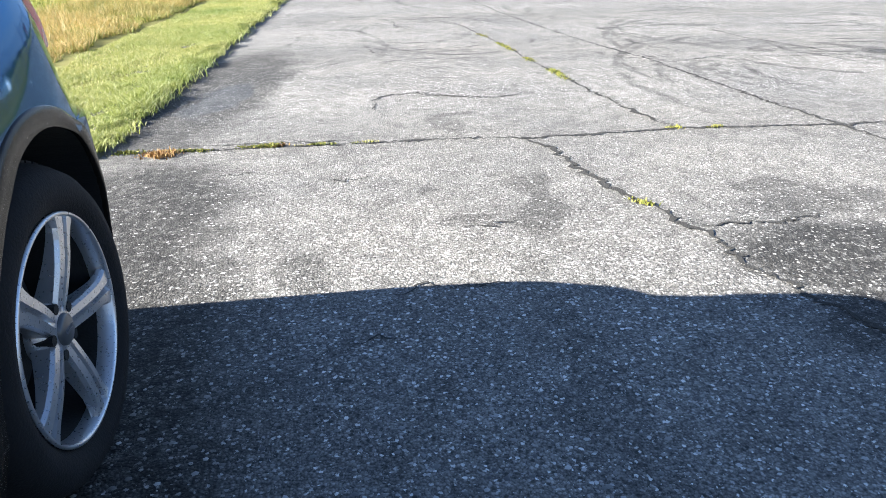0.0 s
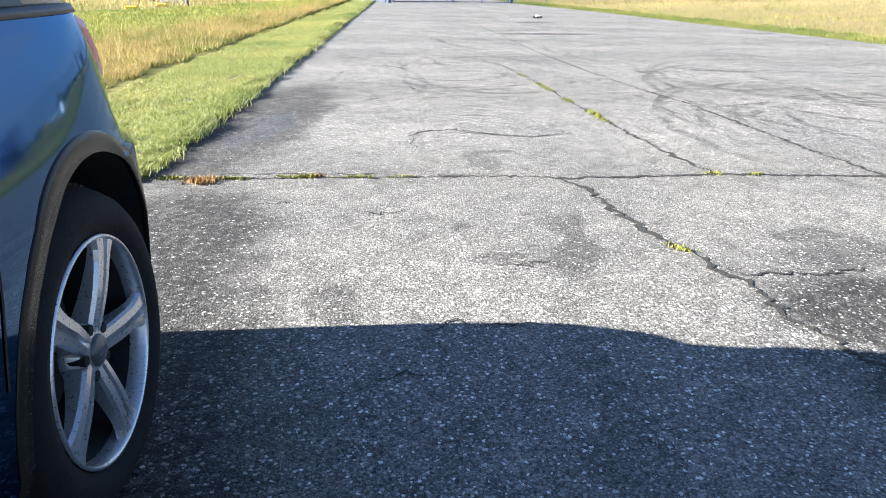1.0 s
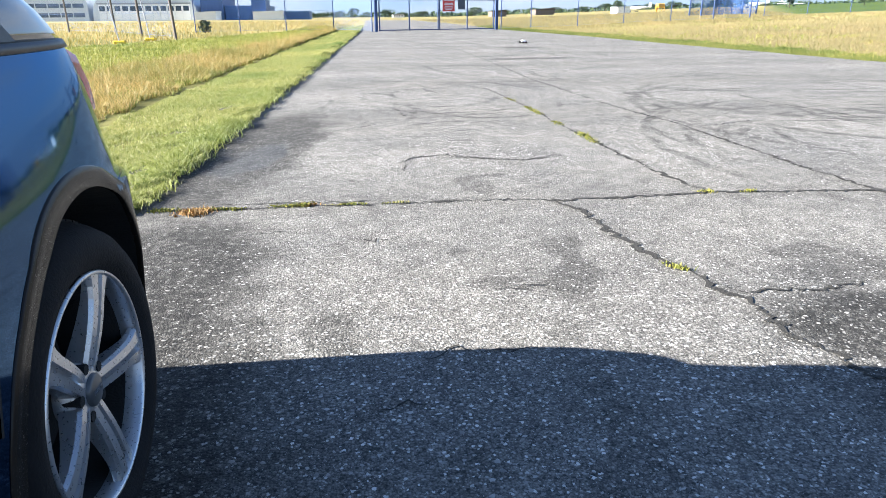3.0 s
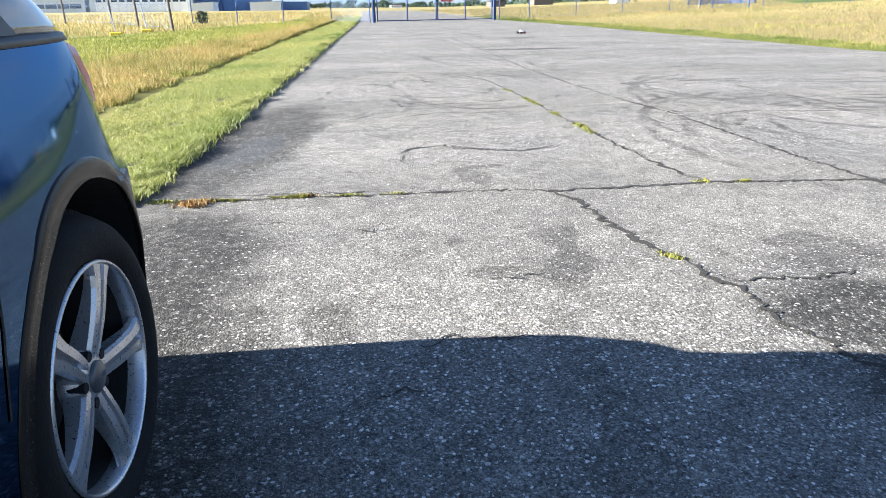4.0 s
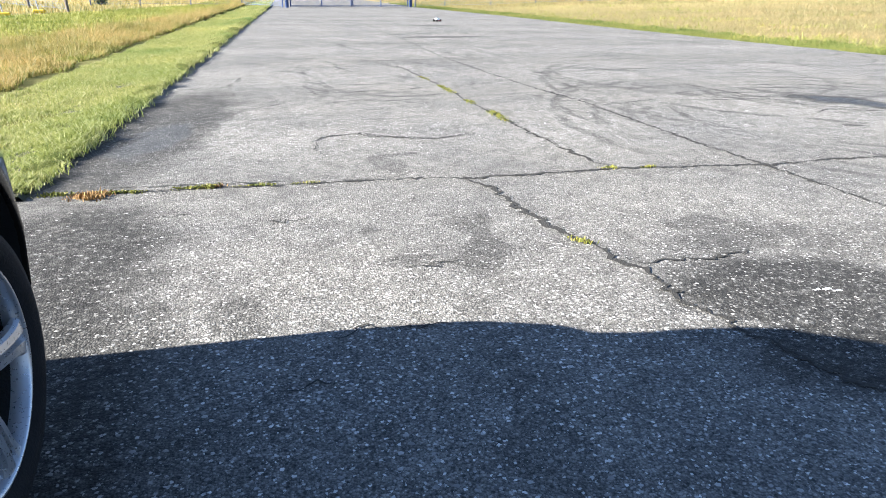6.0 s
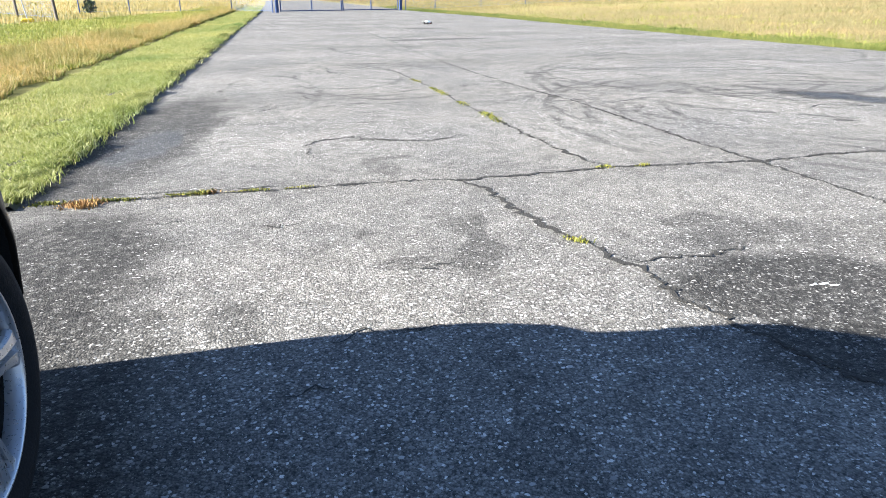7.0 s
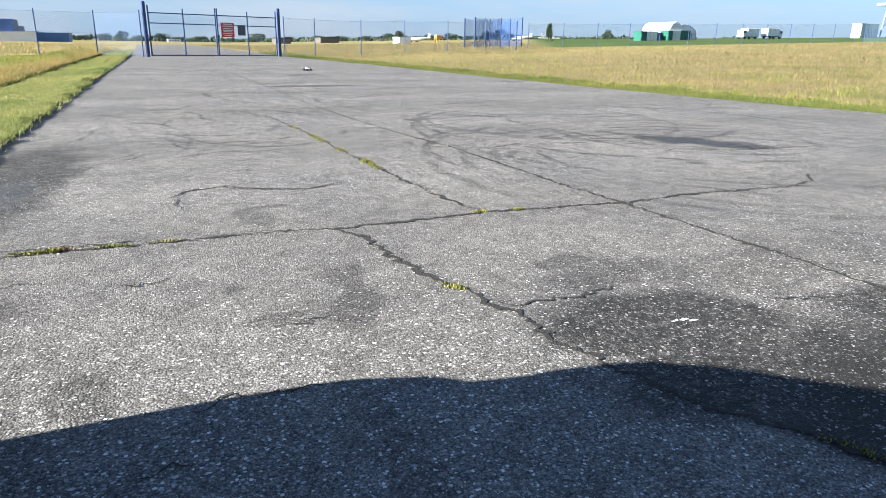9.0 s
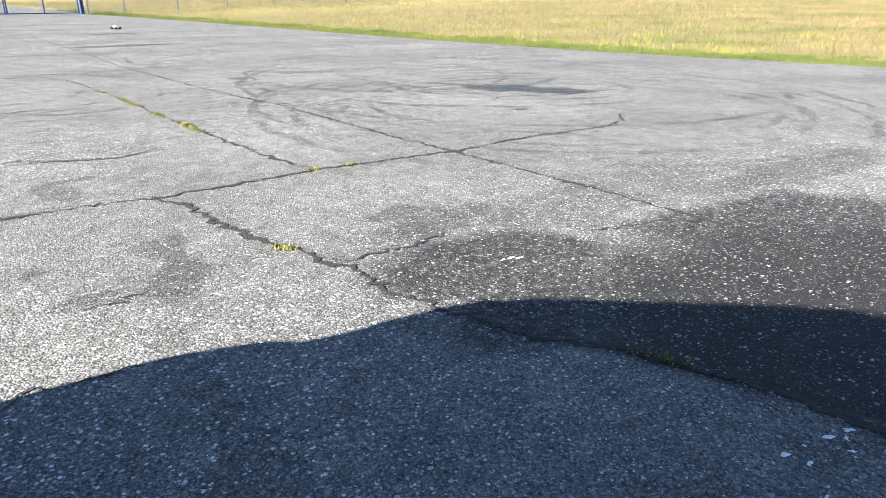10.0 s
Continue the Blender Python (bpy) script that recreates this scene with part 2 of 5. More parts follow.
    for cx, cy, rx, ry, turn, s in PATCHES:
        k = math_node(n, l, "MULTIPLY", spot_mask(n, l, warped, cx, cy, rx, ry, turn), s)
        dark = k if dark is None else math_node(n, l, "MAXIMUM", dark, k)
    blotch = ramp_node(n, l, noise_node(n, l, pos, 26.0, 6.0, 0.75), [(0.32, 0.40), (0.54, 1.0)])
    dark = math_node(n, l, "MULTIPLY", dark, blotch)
    # the tarred strip that ends at the long joint
    xyz = n.new("ShaderNodeSeparateXYZ")
    l.new(pos, xyz.inputs["Vector"])
    past = math_node(n, l, "ADD", xyz.outputs["X"], math_node(n, l, "MULTIPLY", xyz.outputs["Y"], 0.40))
    side = n.new("ShaderNodeMapRange")
    side.inputs["From Min"].default_value, side.inputs["From Max"].default_value = 1.70, 1.76
    l.new(past, side.inputs["Value"])
    k = math_node(n, l, "MULTIPLY", side.outputs["Result"], spot_mask(n, l, warped, 2.3, 0.35, 1.5, 1.2, 0, 0.3))
    dark = math_node(n, l, "MAXIMUM", dark, k)
    worn = math_node(n, l, "MULTIPLY", ramp_node(n, l, noise_node(n, l, pos, 0.9, 4.0), [(0.40, 0.0), (0.58, 1.0)]), ramp_node(n, l, noise_node(n, l, pos, 5.0, 5.0), [(0.35, 0.3), (0.65, 1.0)]))
    for cx, cy, rx, ry, turn, w in MARKS:
        k = math_node(n, l, "MULTIPLY", ring_mask(n, l, calm, cx, cy, rx, ry, turn, w), math_node(n, l, "MULTIPLY", worn, 0.75))
        dark = math_node(n, l, "MAXIMUM", dark, k)
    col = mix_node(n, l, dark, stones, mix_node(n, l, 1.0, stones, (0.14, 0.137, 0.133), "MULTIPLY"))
    # single pale stones, angular, smaller than their cells and of many sizes; they stay bare in the tar
    chop = n.new("ShaderNodeTexNoise")
    chop.inputs["Scale"].default_value, chop.inputs["Detail"].default_value = 150.0, 2.0
    l.new(pos, chop.inputs["Vector"])
    nudge = n.new("ShaderNodeVectorMath")
    nudge.operation = "MULTIPLY_ADD"
    nudge.inputs[1].default_value = (0.012, 0.012, 0.012)
    l.new(chop.outputs["Color"], nudge.inputs[0])
    l.new(pos, nudge.inputs[2])
    for scale, least, most, ease in ((74, 0.56, 1.0, 0.97), (165, 0.66, 1.0, 0.75)):
        v4 = n.new("ShaderNodeTexVoronoi")
        v4.inputs["Scale"].default_value = scale
        l.new(nudge.outputs["Vector"], v4.inputs["Vector"])
        s4 = n.new("ShaderNodeSeparateColor")
        l.new(v4.outputs["Color"], s4.inputs["Color"])
        size = math_node(n, l, "MULTIPLY", math_node(n, l, "SUBTRACT", s4.outputs["Blue"], least), most)
        pale = math_node(n, l, "LESS_THAN", v4.outputs["Distance"], size)
        tint = ramp_node(n, l, s4.outputs["Green"], [(0.0, (0.22, 0.213, 0.202)), (0.5, (0.43, 0.42, 0.40)), (1.0, (0.75, 0.735, 0.70))])
        tint = mix_node(n, l, math_node(n, l, "MULTIPLY", dark, 0.95), tint, mix_node(n, l, 1.0, tint, (0.30, 0.295, 0.285), "MULTIPLY"))
        col = mix_node(n, l, math_node(n, l, "MULTIPLY", pale, ease), col, tint)
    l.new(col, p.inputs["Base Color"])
    damp = None
    for cx, cy, rx, ry, turn in DAMP:
        k = spot_mask(n, l, warped, cx, cy, rx, ry, turn)
        damp = k if damp is None else math_node(n, l, "MAXIMUM", damp, k)
    l.new(math_node(n, l, "MULTIPLY_ADD", damp, -0.30, 0.86), p.inputs["Roughness"])
    l.new(math_node(n, l, "MULTIPLY_ADD", damp, 0.1, 0.3), p.inputs["Specular IOR Level"])
    b1 = n.new("ShaderNodeBump")
    b1.inputs["Strength"].default_value, b1.inputs["Distance"].default_value = 0.5, 0.006
    h = math_node(n, l, "SUBTRACT", math_node(n, l, "MULTIPLY", s1.outputs["Red"], 0.5), v1.outputs["Distance"])
    l.new(h, b1.inputs["Height"])
    l.new(b1.outputs["Normal"], p.inputs["Normal"])
    return m


def paint_material():
    m, n, l, p = blank("blue_paint")
    tc = n.new("ShaderNodeTexCoord").outputs["Object"]
    flake = noise_node(n, l, tc, 900.0, 2.0)
    l.new(ramp_node(n, l, flake, [(0.35, (0.045, 0.080, 0.150)), (0.65, (0.060, 0.102, 0.190))]), p.inputs["Base Color"])
    p.inputs["Metallic"].default_value = 1.0
    dust = noise_node(n, l, tc, 9.0, 6.0)
    l.new(math_node(n, l, "MULTIPLY_ADD", dust, 0.05, 0.045), p.inputs["Roughness"])
    p.inputs["Specular Tint"].default_value = (0.45, 0.62, 0.85, 1)
    p.inputs["Coat Weight"].default_value = 0.2
    p.inputs["Coat Roughness"].default_value = 0.03
    return m


ROAD = road_material()
PAINT = paint_material()
GLASS_DARK = plain("tinted_glass", (0.012, 0.016, 0.02), 0.12, 0.0, 0.1, 3.0, 0.0, coat=1.0)
TRIM = plain("black_trim", (0.022, 0.022, 0.023), 0.42, 0.0, 0.3, 12.0, 0.1, 240.0)
ARCH = plain("grey_plastic", (0.018, 0.015, 0.012), 0.24, 0.0, 0.2, 10.0, 0.0, 300.0, 0.0, 0.16)
# black liner felt; on rim barrel and brake disc its black paints in shade
LINER_SHADE = plain("black_felt_shade", (0.008, 0.008, 0.008), 0.95, 0.0, 0.4, 14.0, 0.3, 200.0)
RUBBER = plain("tyre_rubber", (0.009, 0.009, 0.0095), 0.85, 0.0, 0.35, 16.0, 0.3, 190.0, 0.0, 0.22)
ALLOY = plain("silver_alloy", (0.50, 0.51, 0.53), 0.3, 0.75, 0.05, 9.0, 0.0, 160.0, 0.4)
ALLOY_DARK = plain("brake_grime", (0.022, 0.021, 0.02), 0.55, 0.5, 0.4, 20.0, 0.2, 120.0)
CAP = plain("cap_grey", (0.09, 0.095, 0.1), 0.35, 0.4, 0.2, 20.0, 0.0)
CHROME = plain("bright_metal", (0.7, 0.7, 0.72), 0.15, 1.0, 0.05, 9.0, 0.0)
LENS = plain("red_lens", (0.48, 0.07, 0.08), 0.12, 0.0, 0.25, 30.0, 0.1, 220.0, 1.0)
CRACK = plain("crack_soil", (0.022, 0.020, 0.017), 0.95, 0.0, 0.5, 9.0, 0.8, 80.0)
SOIL = plain("grass_soil", (0.055, 0.052, 0.025), 0.95, 0.0, 0.35, 0.35, 0.6, 9.0)
POST_BLUE = plain("blue_steel", (0.025, 0.055, 0.16), 0.5, 0.1, 0.25, 4.0, 0.1)
POST_GREY = plain("old_post", (0.12, 0.10, 0.085), 0.8, 0.0, 0.3, 5.0, 0.4)
WIRE = plain("fence_wire", (0.07, 0.13, 0.27), 0.5, 0.2, 0.1, 4.0, 0.0)
NET_BLUE = plain("blue_netting", (0.03, 0.11, 0.36), 0.6, 0.0, 0.1, 4.0, 0.0)
GALV = plain("galvanised", (0.28, 0.29, 0.31), 0.45, 0.4, 0.15, 5.0, 0.05)
SIGN_RED = plain("sign_red", (0.55, 0.045, 0.04), 0.45, 0.0, 0.12, 4.0, 0.0)
SIGN_GREY = plain("sign_grey", (0.06, 0.075, 0.10), 0.5, 0.0, 0.12, 4.0, 0.0)
WHITE = plain("white_sheet", (0.78, 0.79, 0.80), 0.5, 0.0, 0.08, 0.3, 0.05, 3.0)
PALE = plain("pale_cladding", (0.55, 0.58, 0.60), 0.5, 0.1, 0.12, 0.25, 0.05, 3.0)
BLUE_CLAD = plain("blue_cladding", (0.06, 0.14, 0.34), 0.5, 0.0, 0.15, 0.3, 0.05, 3.0)
NAVY = plain("navy_cladding", (0.045, 0.10, 0.25), 0.5, 0.0, 0.15, 0.3, 0.05, 3.0)
GREEN_BOX = plain("green_container", (0.02, 0.13, 0.09), 0.5, 0.0, 0.2, 0.6, 0.05, 4.0)
WINDOW = plain("far_glass", (0.03, 0.05, 0.08), 0.12, 0.0, 0.2, 1.0, 0.0)
YELLOW = plain("yellow_paint", (0.75, 0.5, 0.03), 0.6, 0.0, 0.15, 5.0, 0.1)
ORANGE = plain("orange_steel", (0.6, 0.33, 0.05), 0.6, 0.0, 0.15, 1.0, 0.1)
CONCRETE = plain("concrete", (0.34, 0.33, 0.31), 0.85, 0.0, 0.2, 5.0, 0.3)
BARK = plain("bark", (0.06, 0.045, 0.03), 0.9, 0.0, 0.3, 4.0, 0.5)
BLACK = plain("black_plastic", (0.02, 0.02, 0.02), 0.5, 0.0, 0.2, 20.0, 0.05)
TOY_BLUE = plain("toy_blue", (0.05, 0.32, 0.62), 0.35, 0.0, 0.15, 20.0, 0.0)
TOY_RED = plain("toy_red", (0.6, 0.03, 0.03), 0.35, 0.0, 0.15, 20.0, 0.0)
FLECK = plain("paint_fleck", (0.74, 0.76, 0.76), 0.7, 0.0, 0.2, 40.0, 0.2)
LEAVES = island("far_leaves", [(0.0, (0.018, 0.035, 0.014)), (0.6, (0.035, 0.06, 0.02)), (1.0, (0.06, 0.085, 0.03))])
CHIP = island("stone_chips", [(0.0, (0.07, 0.07, 0.07)), (0.5, (0.15, 0.146, 0.139)), (0.85, (0.27, 0.263, 0.25)), (1.0, (0.46, 0.45, 0.43))])
MOSS = island("moss", [(0.0, (0.07, 0.09, 0.018)), (0.5, (0.17, 0.18, 0.03)), (1.0, (0.30, 0.26, 0.06))])
DRY = island("dry_weed", [(0.0, (0.18, 0.10, 0.035)), (0.6, (0.30, 0.17, 0.06)), (1.0, (0.42, 0.28, 0.10))])
MOWN = grass_material("mown_grass", [(0.0, (0.14, 0.175, 0.04)), (0.45, (0.27, 0.29, 0.08)), (0.8, (0.42, 0.415, 0.16)), (1.0, (0.58, 0.56, 0.34))])
GOLD = grass_material("long_dry_grass", [(0.0, (0.15, 0.16, 0.045)), (0.35, (0.28, 0.225, 0.075)), (0.75, (0.42, 0.30, 0.11)), (1.0, (0.52, 0.41, 0.20))])
GOLD_R = grass_material("ripe_grass", [(0.0, (0.14, 0.13, 0.06)), (0.3, (0.21, 0.175, 0.08)), (0.75, (0.285, 0.23, 0.115)), (1.0, (0.38, 0.32, 0.19))])
VERGE = grass_material("fresh_grass", [(0.0, (0.12, 0.15, 0.025)), (0.5, (0.24, 0.26, 0.05)), (1.0, (0.40, 0.38, 0.13))])
GREEN = grass_material("green_grass", [(0.0, (0.07, 0.095, 0.02)), (0.5, (0.14, 0.165, 0.04)), (1.0, (0.26, 0.26, 0.09))])

# ---------------------------------------------------------------- mesh helpers


def part(name, bm, material, parent=None, label="", smooth=False):
    """Links a bmesh as one mesh object, under a thing if one is given."""
    me = bpy.data.meshes.new(name)
    bm.to_mesh(me)
    bm.free()
    me.materials.append(material)
    if smooth:
        me.polygons.foreach_set("use_smooth", [True] * len(me.polygons))
    ob = new(name, me)
    if parent is not None:
        ob.parent = parent
    if label:
        ob["label"] = label
    return ob


def raw(name, verts, faces, material, parent=None, smooth=False):
    me = bpy.data.meshes.new(name)
    me.from_pydata([tuple(v) for v in verts], [], [tuple(f) for f in faces])
    me.materials.append(material)
    if smooth:
        me.polygons.foreach_set("use_smooth", [True] * len(me.polygons))
    ob = new(name, me)
    if parent is not None:
        ob.parent = parent
    return ob


def fast(name, verts, loops, starts, material):
    """A large mesh from arrays: corners, the faces' corner numbers, and where each face starts."""
    me = bpy.data.meshes.new(name)
    me.vertices.add(len(verts))
    me.vertices.foreach_set("co", np.asarray(verts, dtype=np.float32).ravel())
    me.loops.add(len(loops))
    me.loops.foreach_set("vertex_index", np.asarray(loops, dtype=np.int32))
    me.polygons.add(len(starts))
    me.polygons.foreach_set("loop_start", np.asarray(starts, dtype=np.int32))
    me.update(calc_edges=True)
    me.validate()
    me.materials.append(material)
    return new(name, me)


def thing(name, at, label, category, group="", turn=0.0):
    e = new(name)
    e.empty_display_size = 0.1
    e.matrix_basis = pose(*at, 0, 0, turn)
    return tagged(e, label, category, group)


def box(bm, size, at=(0, 0, 0), turn=(0, 0, 0), bevel=0.0):
    made = bmesh.ops.create_cube(bm, size=1.0)["verts"]
    m = pose(*at, *turn) @ Matrix.Diagonal((*size, 1))
    bmesh.ops.transform(bm, matrix=m, verts=made)
    if bevel:
        edges = list({e for v in made for e in v.link_edges})
        bmesh.ops.bevel(bm, geom=edges, offset=bevel, segments=1, affect="EDGES", clamp_overlap=True)
    return bm


def a_box(size, at=(0, 0, 0), turn=(0, 0, 0), bevel=0.0):
    return box(bmesh.new(), size, at, turn, bevel)


def tube(bm, a, b, r, n=8, r2=None):
    a, b = Vector(a), Vector(b)
    made = bmesh.ops.create_cone(bm, cap_ends=True, segments=n, radius1=r, radius2=r if r2 is None else r2, depth=(b - a).length)["verts"]
    q = (b - a).to_track_quat("Z", "Y").to_matrix().to_4x4()
    bmesh.ops.transform(bm, matrix=Matrix.Translation((a + b) / 2) @ q, verts=made)
    return bm


def a_tube(a, b, r, n=8, r2=None):
    return tube(bmesh.new(), a, b, r, n, r2)


def lathe(profile, n=48, axis="x"):
    """Turns (radius, along) pairs about the x axis."""
    bm = bmesh.new()
    rings = []
    for r, a in profile:
        rings.append([bm.verts.new((a, r * math.cos(2 * math.pi * k / n), r * math.sin(2 * math.pi * k / n))) for k in range(n)])
    for p, q in zip(rings, rings[1:]):
        for k in range(n):
            bm.faces.new((p[k], p[(k + 1) % n], q[(k + 1) % n], q[k]))
    bmesh.ops.recalc_face_normals(bm, faces=bm.faces)
    return bm


# ---------------------------------------------------------------- the lie of the land
EDGE_L = ((-1.5, 3.4), (-1.5, 3.7), (-1.47, 4.8), (-1.37, 7.4), (-1.25, 10.7), (-0.9, 22.0), (-0.2, 40.0), (0.3, 70.0), (1.2, 150.0))
EDGE_R = ((12.6, 2.0), (11.7, 4.0), (10.5, 8.5), (10.0, 13.4), (9.6, 20.6), (9.3, 29.5), (8.9, 34.0), (8.4, 39.5), (8.3, 42.0), (9.5, 70.0), (11.0, 150.0))


def along(line, y):
    return float(np.interp(y, [p[1] for p in line], [p[0] for p in line]))


def land(x, y):
    """Height of the ground."""
    h = 0.004 * min(max(y, -20), 45) - 0.0006 * min(max(y - 45, 0), 150)
    side = max(0.0, x - 11.5 - 0.12 * max(0.0, y - 60))
    h += 0.026 * min(side, 230) * min(1.0, side / 6.0)
    return h


def ground_sheet():
    xs = np.concatenate([np.linspace(-1800, -80, 14), np.linspace(-60, -14, 12), np.linspace(-13, 30, 60), np.linspace(33, 120, 24), np.linspace(130, 400, 14), np.linspace(450, 1900, 10)])
    ys = np.concatenate([np.linspace(-1500, -40, 10), np.linspace(-30, 60, 70), np.linspace(65, 200, 24), np.linspace(230, 2400, 16)])
    verts = [(x, y, land(x, y) - 0.03) for y in ys for x in xs]
    w = len(xs)
    faces = [(j * w + i, j * w + i + 1, (j + 1) * w + i + 1, (j + 1) * w + i) for j in range(len(ys) - 1) for i in range(w - 1)]
    ob = raw("ground", verts, faces, GROUND, smooth=True)
    return tagged(ob, "grassy airfield ground, dry gold and green, reaching the horizon", "ground", kind="structure")


def ground_material():
    m, n, l, p = blank("field_ground")
    pos = n.new("ShaderNodeNewGeometry").outputs["Position"]
    a = noise_node(n, l, pos, 0.12, 6.0, 0.6)
    b = noise_node(n, l, pos, 2.5, 5.0, 0.6)
    base = ramp_node(n, l, a, [(0.35, (0.20, 0.185, 0.07)), (0.5, (0.30, 0.25, 0.105)), (0.65, (0.37, 0.305, 0.145))])
    xyz = n.new("ShaderNodeSeparateXYZ")
    l.new(pos, xyz.inputs["Vector"])
    back = n.new("ShaderNodeMapRange")
    back.inputs["From Min"].default_value, back.inputs["From Max"].default_value = 57.0, 64.0
    l.new(xyz.outputs["Y"], back.inputs["Value"])
    wide = n.new("ShaderNodeMapRange")
    wide.inputs["From Min"].default_value, wide.inputs["From Max"].default_value = -4.0, 4.0
    l.new(math_node(n, l, "SUBTRACT", xyz.outputs["X"], math_node(n, l, "MULTIPLY", xyz.outputs["Y"], 0.62)), wide.inputs["Value"])
    base = mix_node(n, l, math_node(n, l, "MULTIPLY", back.outputs["Result"], wide.outputs["Result"]), base, ramp_node(n, l, a, [(0.35, (0.05, 0.085, 0.02)), (0.65, (0.10, 0.14, 0.035))]))
    near = n.new("ShaderNodeMapRange")
    near.inputs["From Min"].default_value, near.inputs["From Max"].default_value = 45.0, 30.0
    l.new(xyz.outputs["Y"], near.inputs["Value"])
    ripe = n.new("ShaderNodeMapRange")
    ripe.inputs["From Min"].default_value, ripe.inputs["From Max"].default_value = 6.0, 8.0
    l.new(xyz.outputs["X"], ripe.inputs["Value"])
    base = mix_node(n, l, near.outputs["Result"], base, mix_node(n, l, ripe.outputs["Result"], (0.17, 0.16, 0.055), (0.21, 0.17, 0.08)))
    fine = ramp_node(n, l, b, [(0.3, (0.65, 0.68, 0.6)), (0.7, (1.15, 1.12, 1.1))])
    l.new(mix_node(n, l, 1.0, base, fine, "MULTIPLY"), p.inputs["Base Color"])
    p.inputs["Roughness"].default_value = 0.95
    p.inputs["Specular IOR Level"].default_value = 0.1
    return m


GROUND = ground_material()
ground_sheet()


def road_sheet():
    verts, faces = [], []
    ys = [-14.0, -8.0, -4.0, 0.0, 2.0, 3.45] + [3.5 + 0.35 * k for k in range(60)] + [25.0 + 1.0 * k for k in range(18)] + [46, 60, 80, 110, 150]
    for y in ys:
        wob = 0.05 * noise.noise(Vector((3.0, y * 1.7, 0))) + 0.03 * noise.noise(Vector((9.0, y * 6.0, 0)))
        left = -14.0 if y < 3.47 else along(EDGE_L, y) + wob
        right = along(EDGE_R, y) + 0.09 * noise.noise(Vector((5.0, y * 1.3, 0)))
        for k in range(13):
            x = left + (right - left) * k / 12
            verts.append((x, y, land(min(x, 11.4), y)))
    m = len(ys)
    for j in range(m - 1):
        for k in range(12):
            a = j * 13 + k
            faces.append((a, a + 1, a + 14, a + 13))
    # the broken edge has a thickness
    base = len(verts)
    for j in range(m):
        for k in (0, 12):
            x, y, z = verts[j * 13 + k]
            verts.append((x, y, z - 0.06))
    for j in range(m - 1):
        faces.append((j * 13, (j + 1) * 13, base + 2 * (j + 1), base + 2 * j))
        faces.append((j * 13 + 12, base + 2 * j + 1, base + 2 * (j + 1) + 1, (j + 1) * 13 + 12))
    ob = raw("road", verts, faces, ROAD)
    return tagged(ob, "weathered pale asphalt apron with cracks, stains, tyre marks and painted shade by the car", "road", kind="structure")


road_sheet()

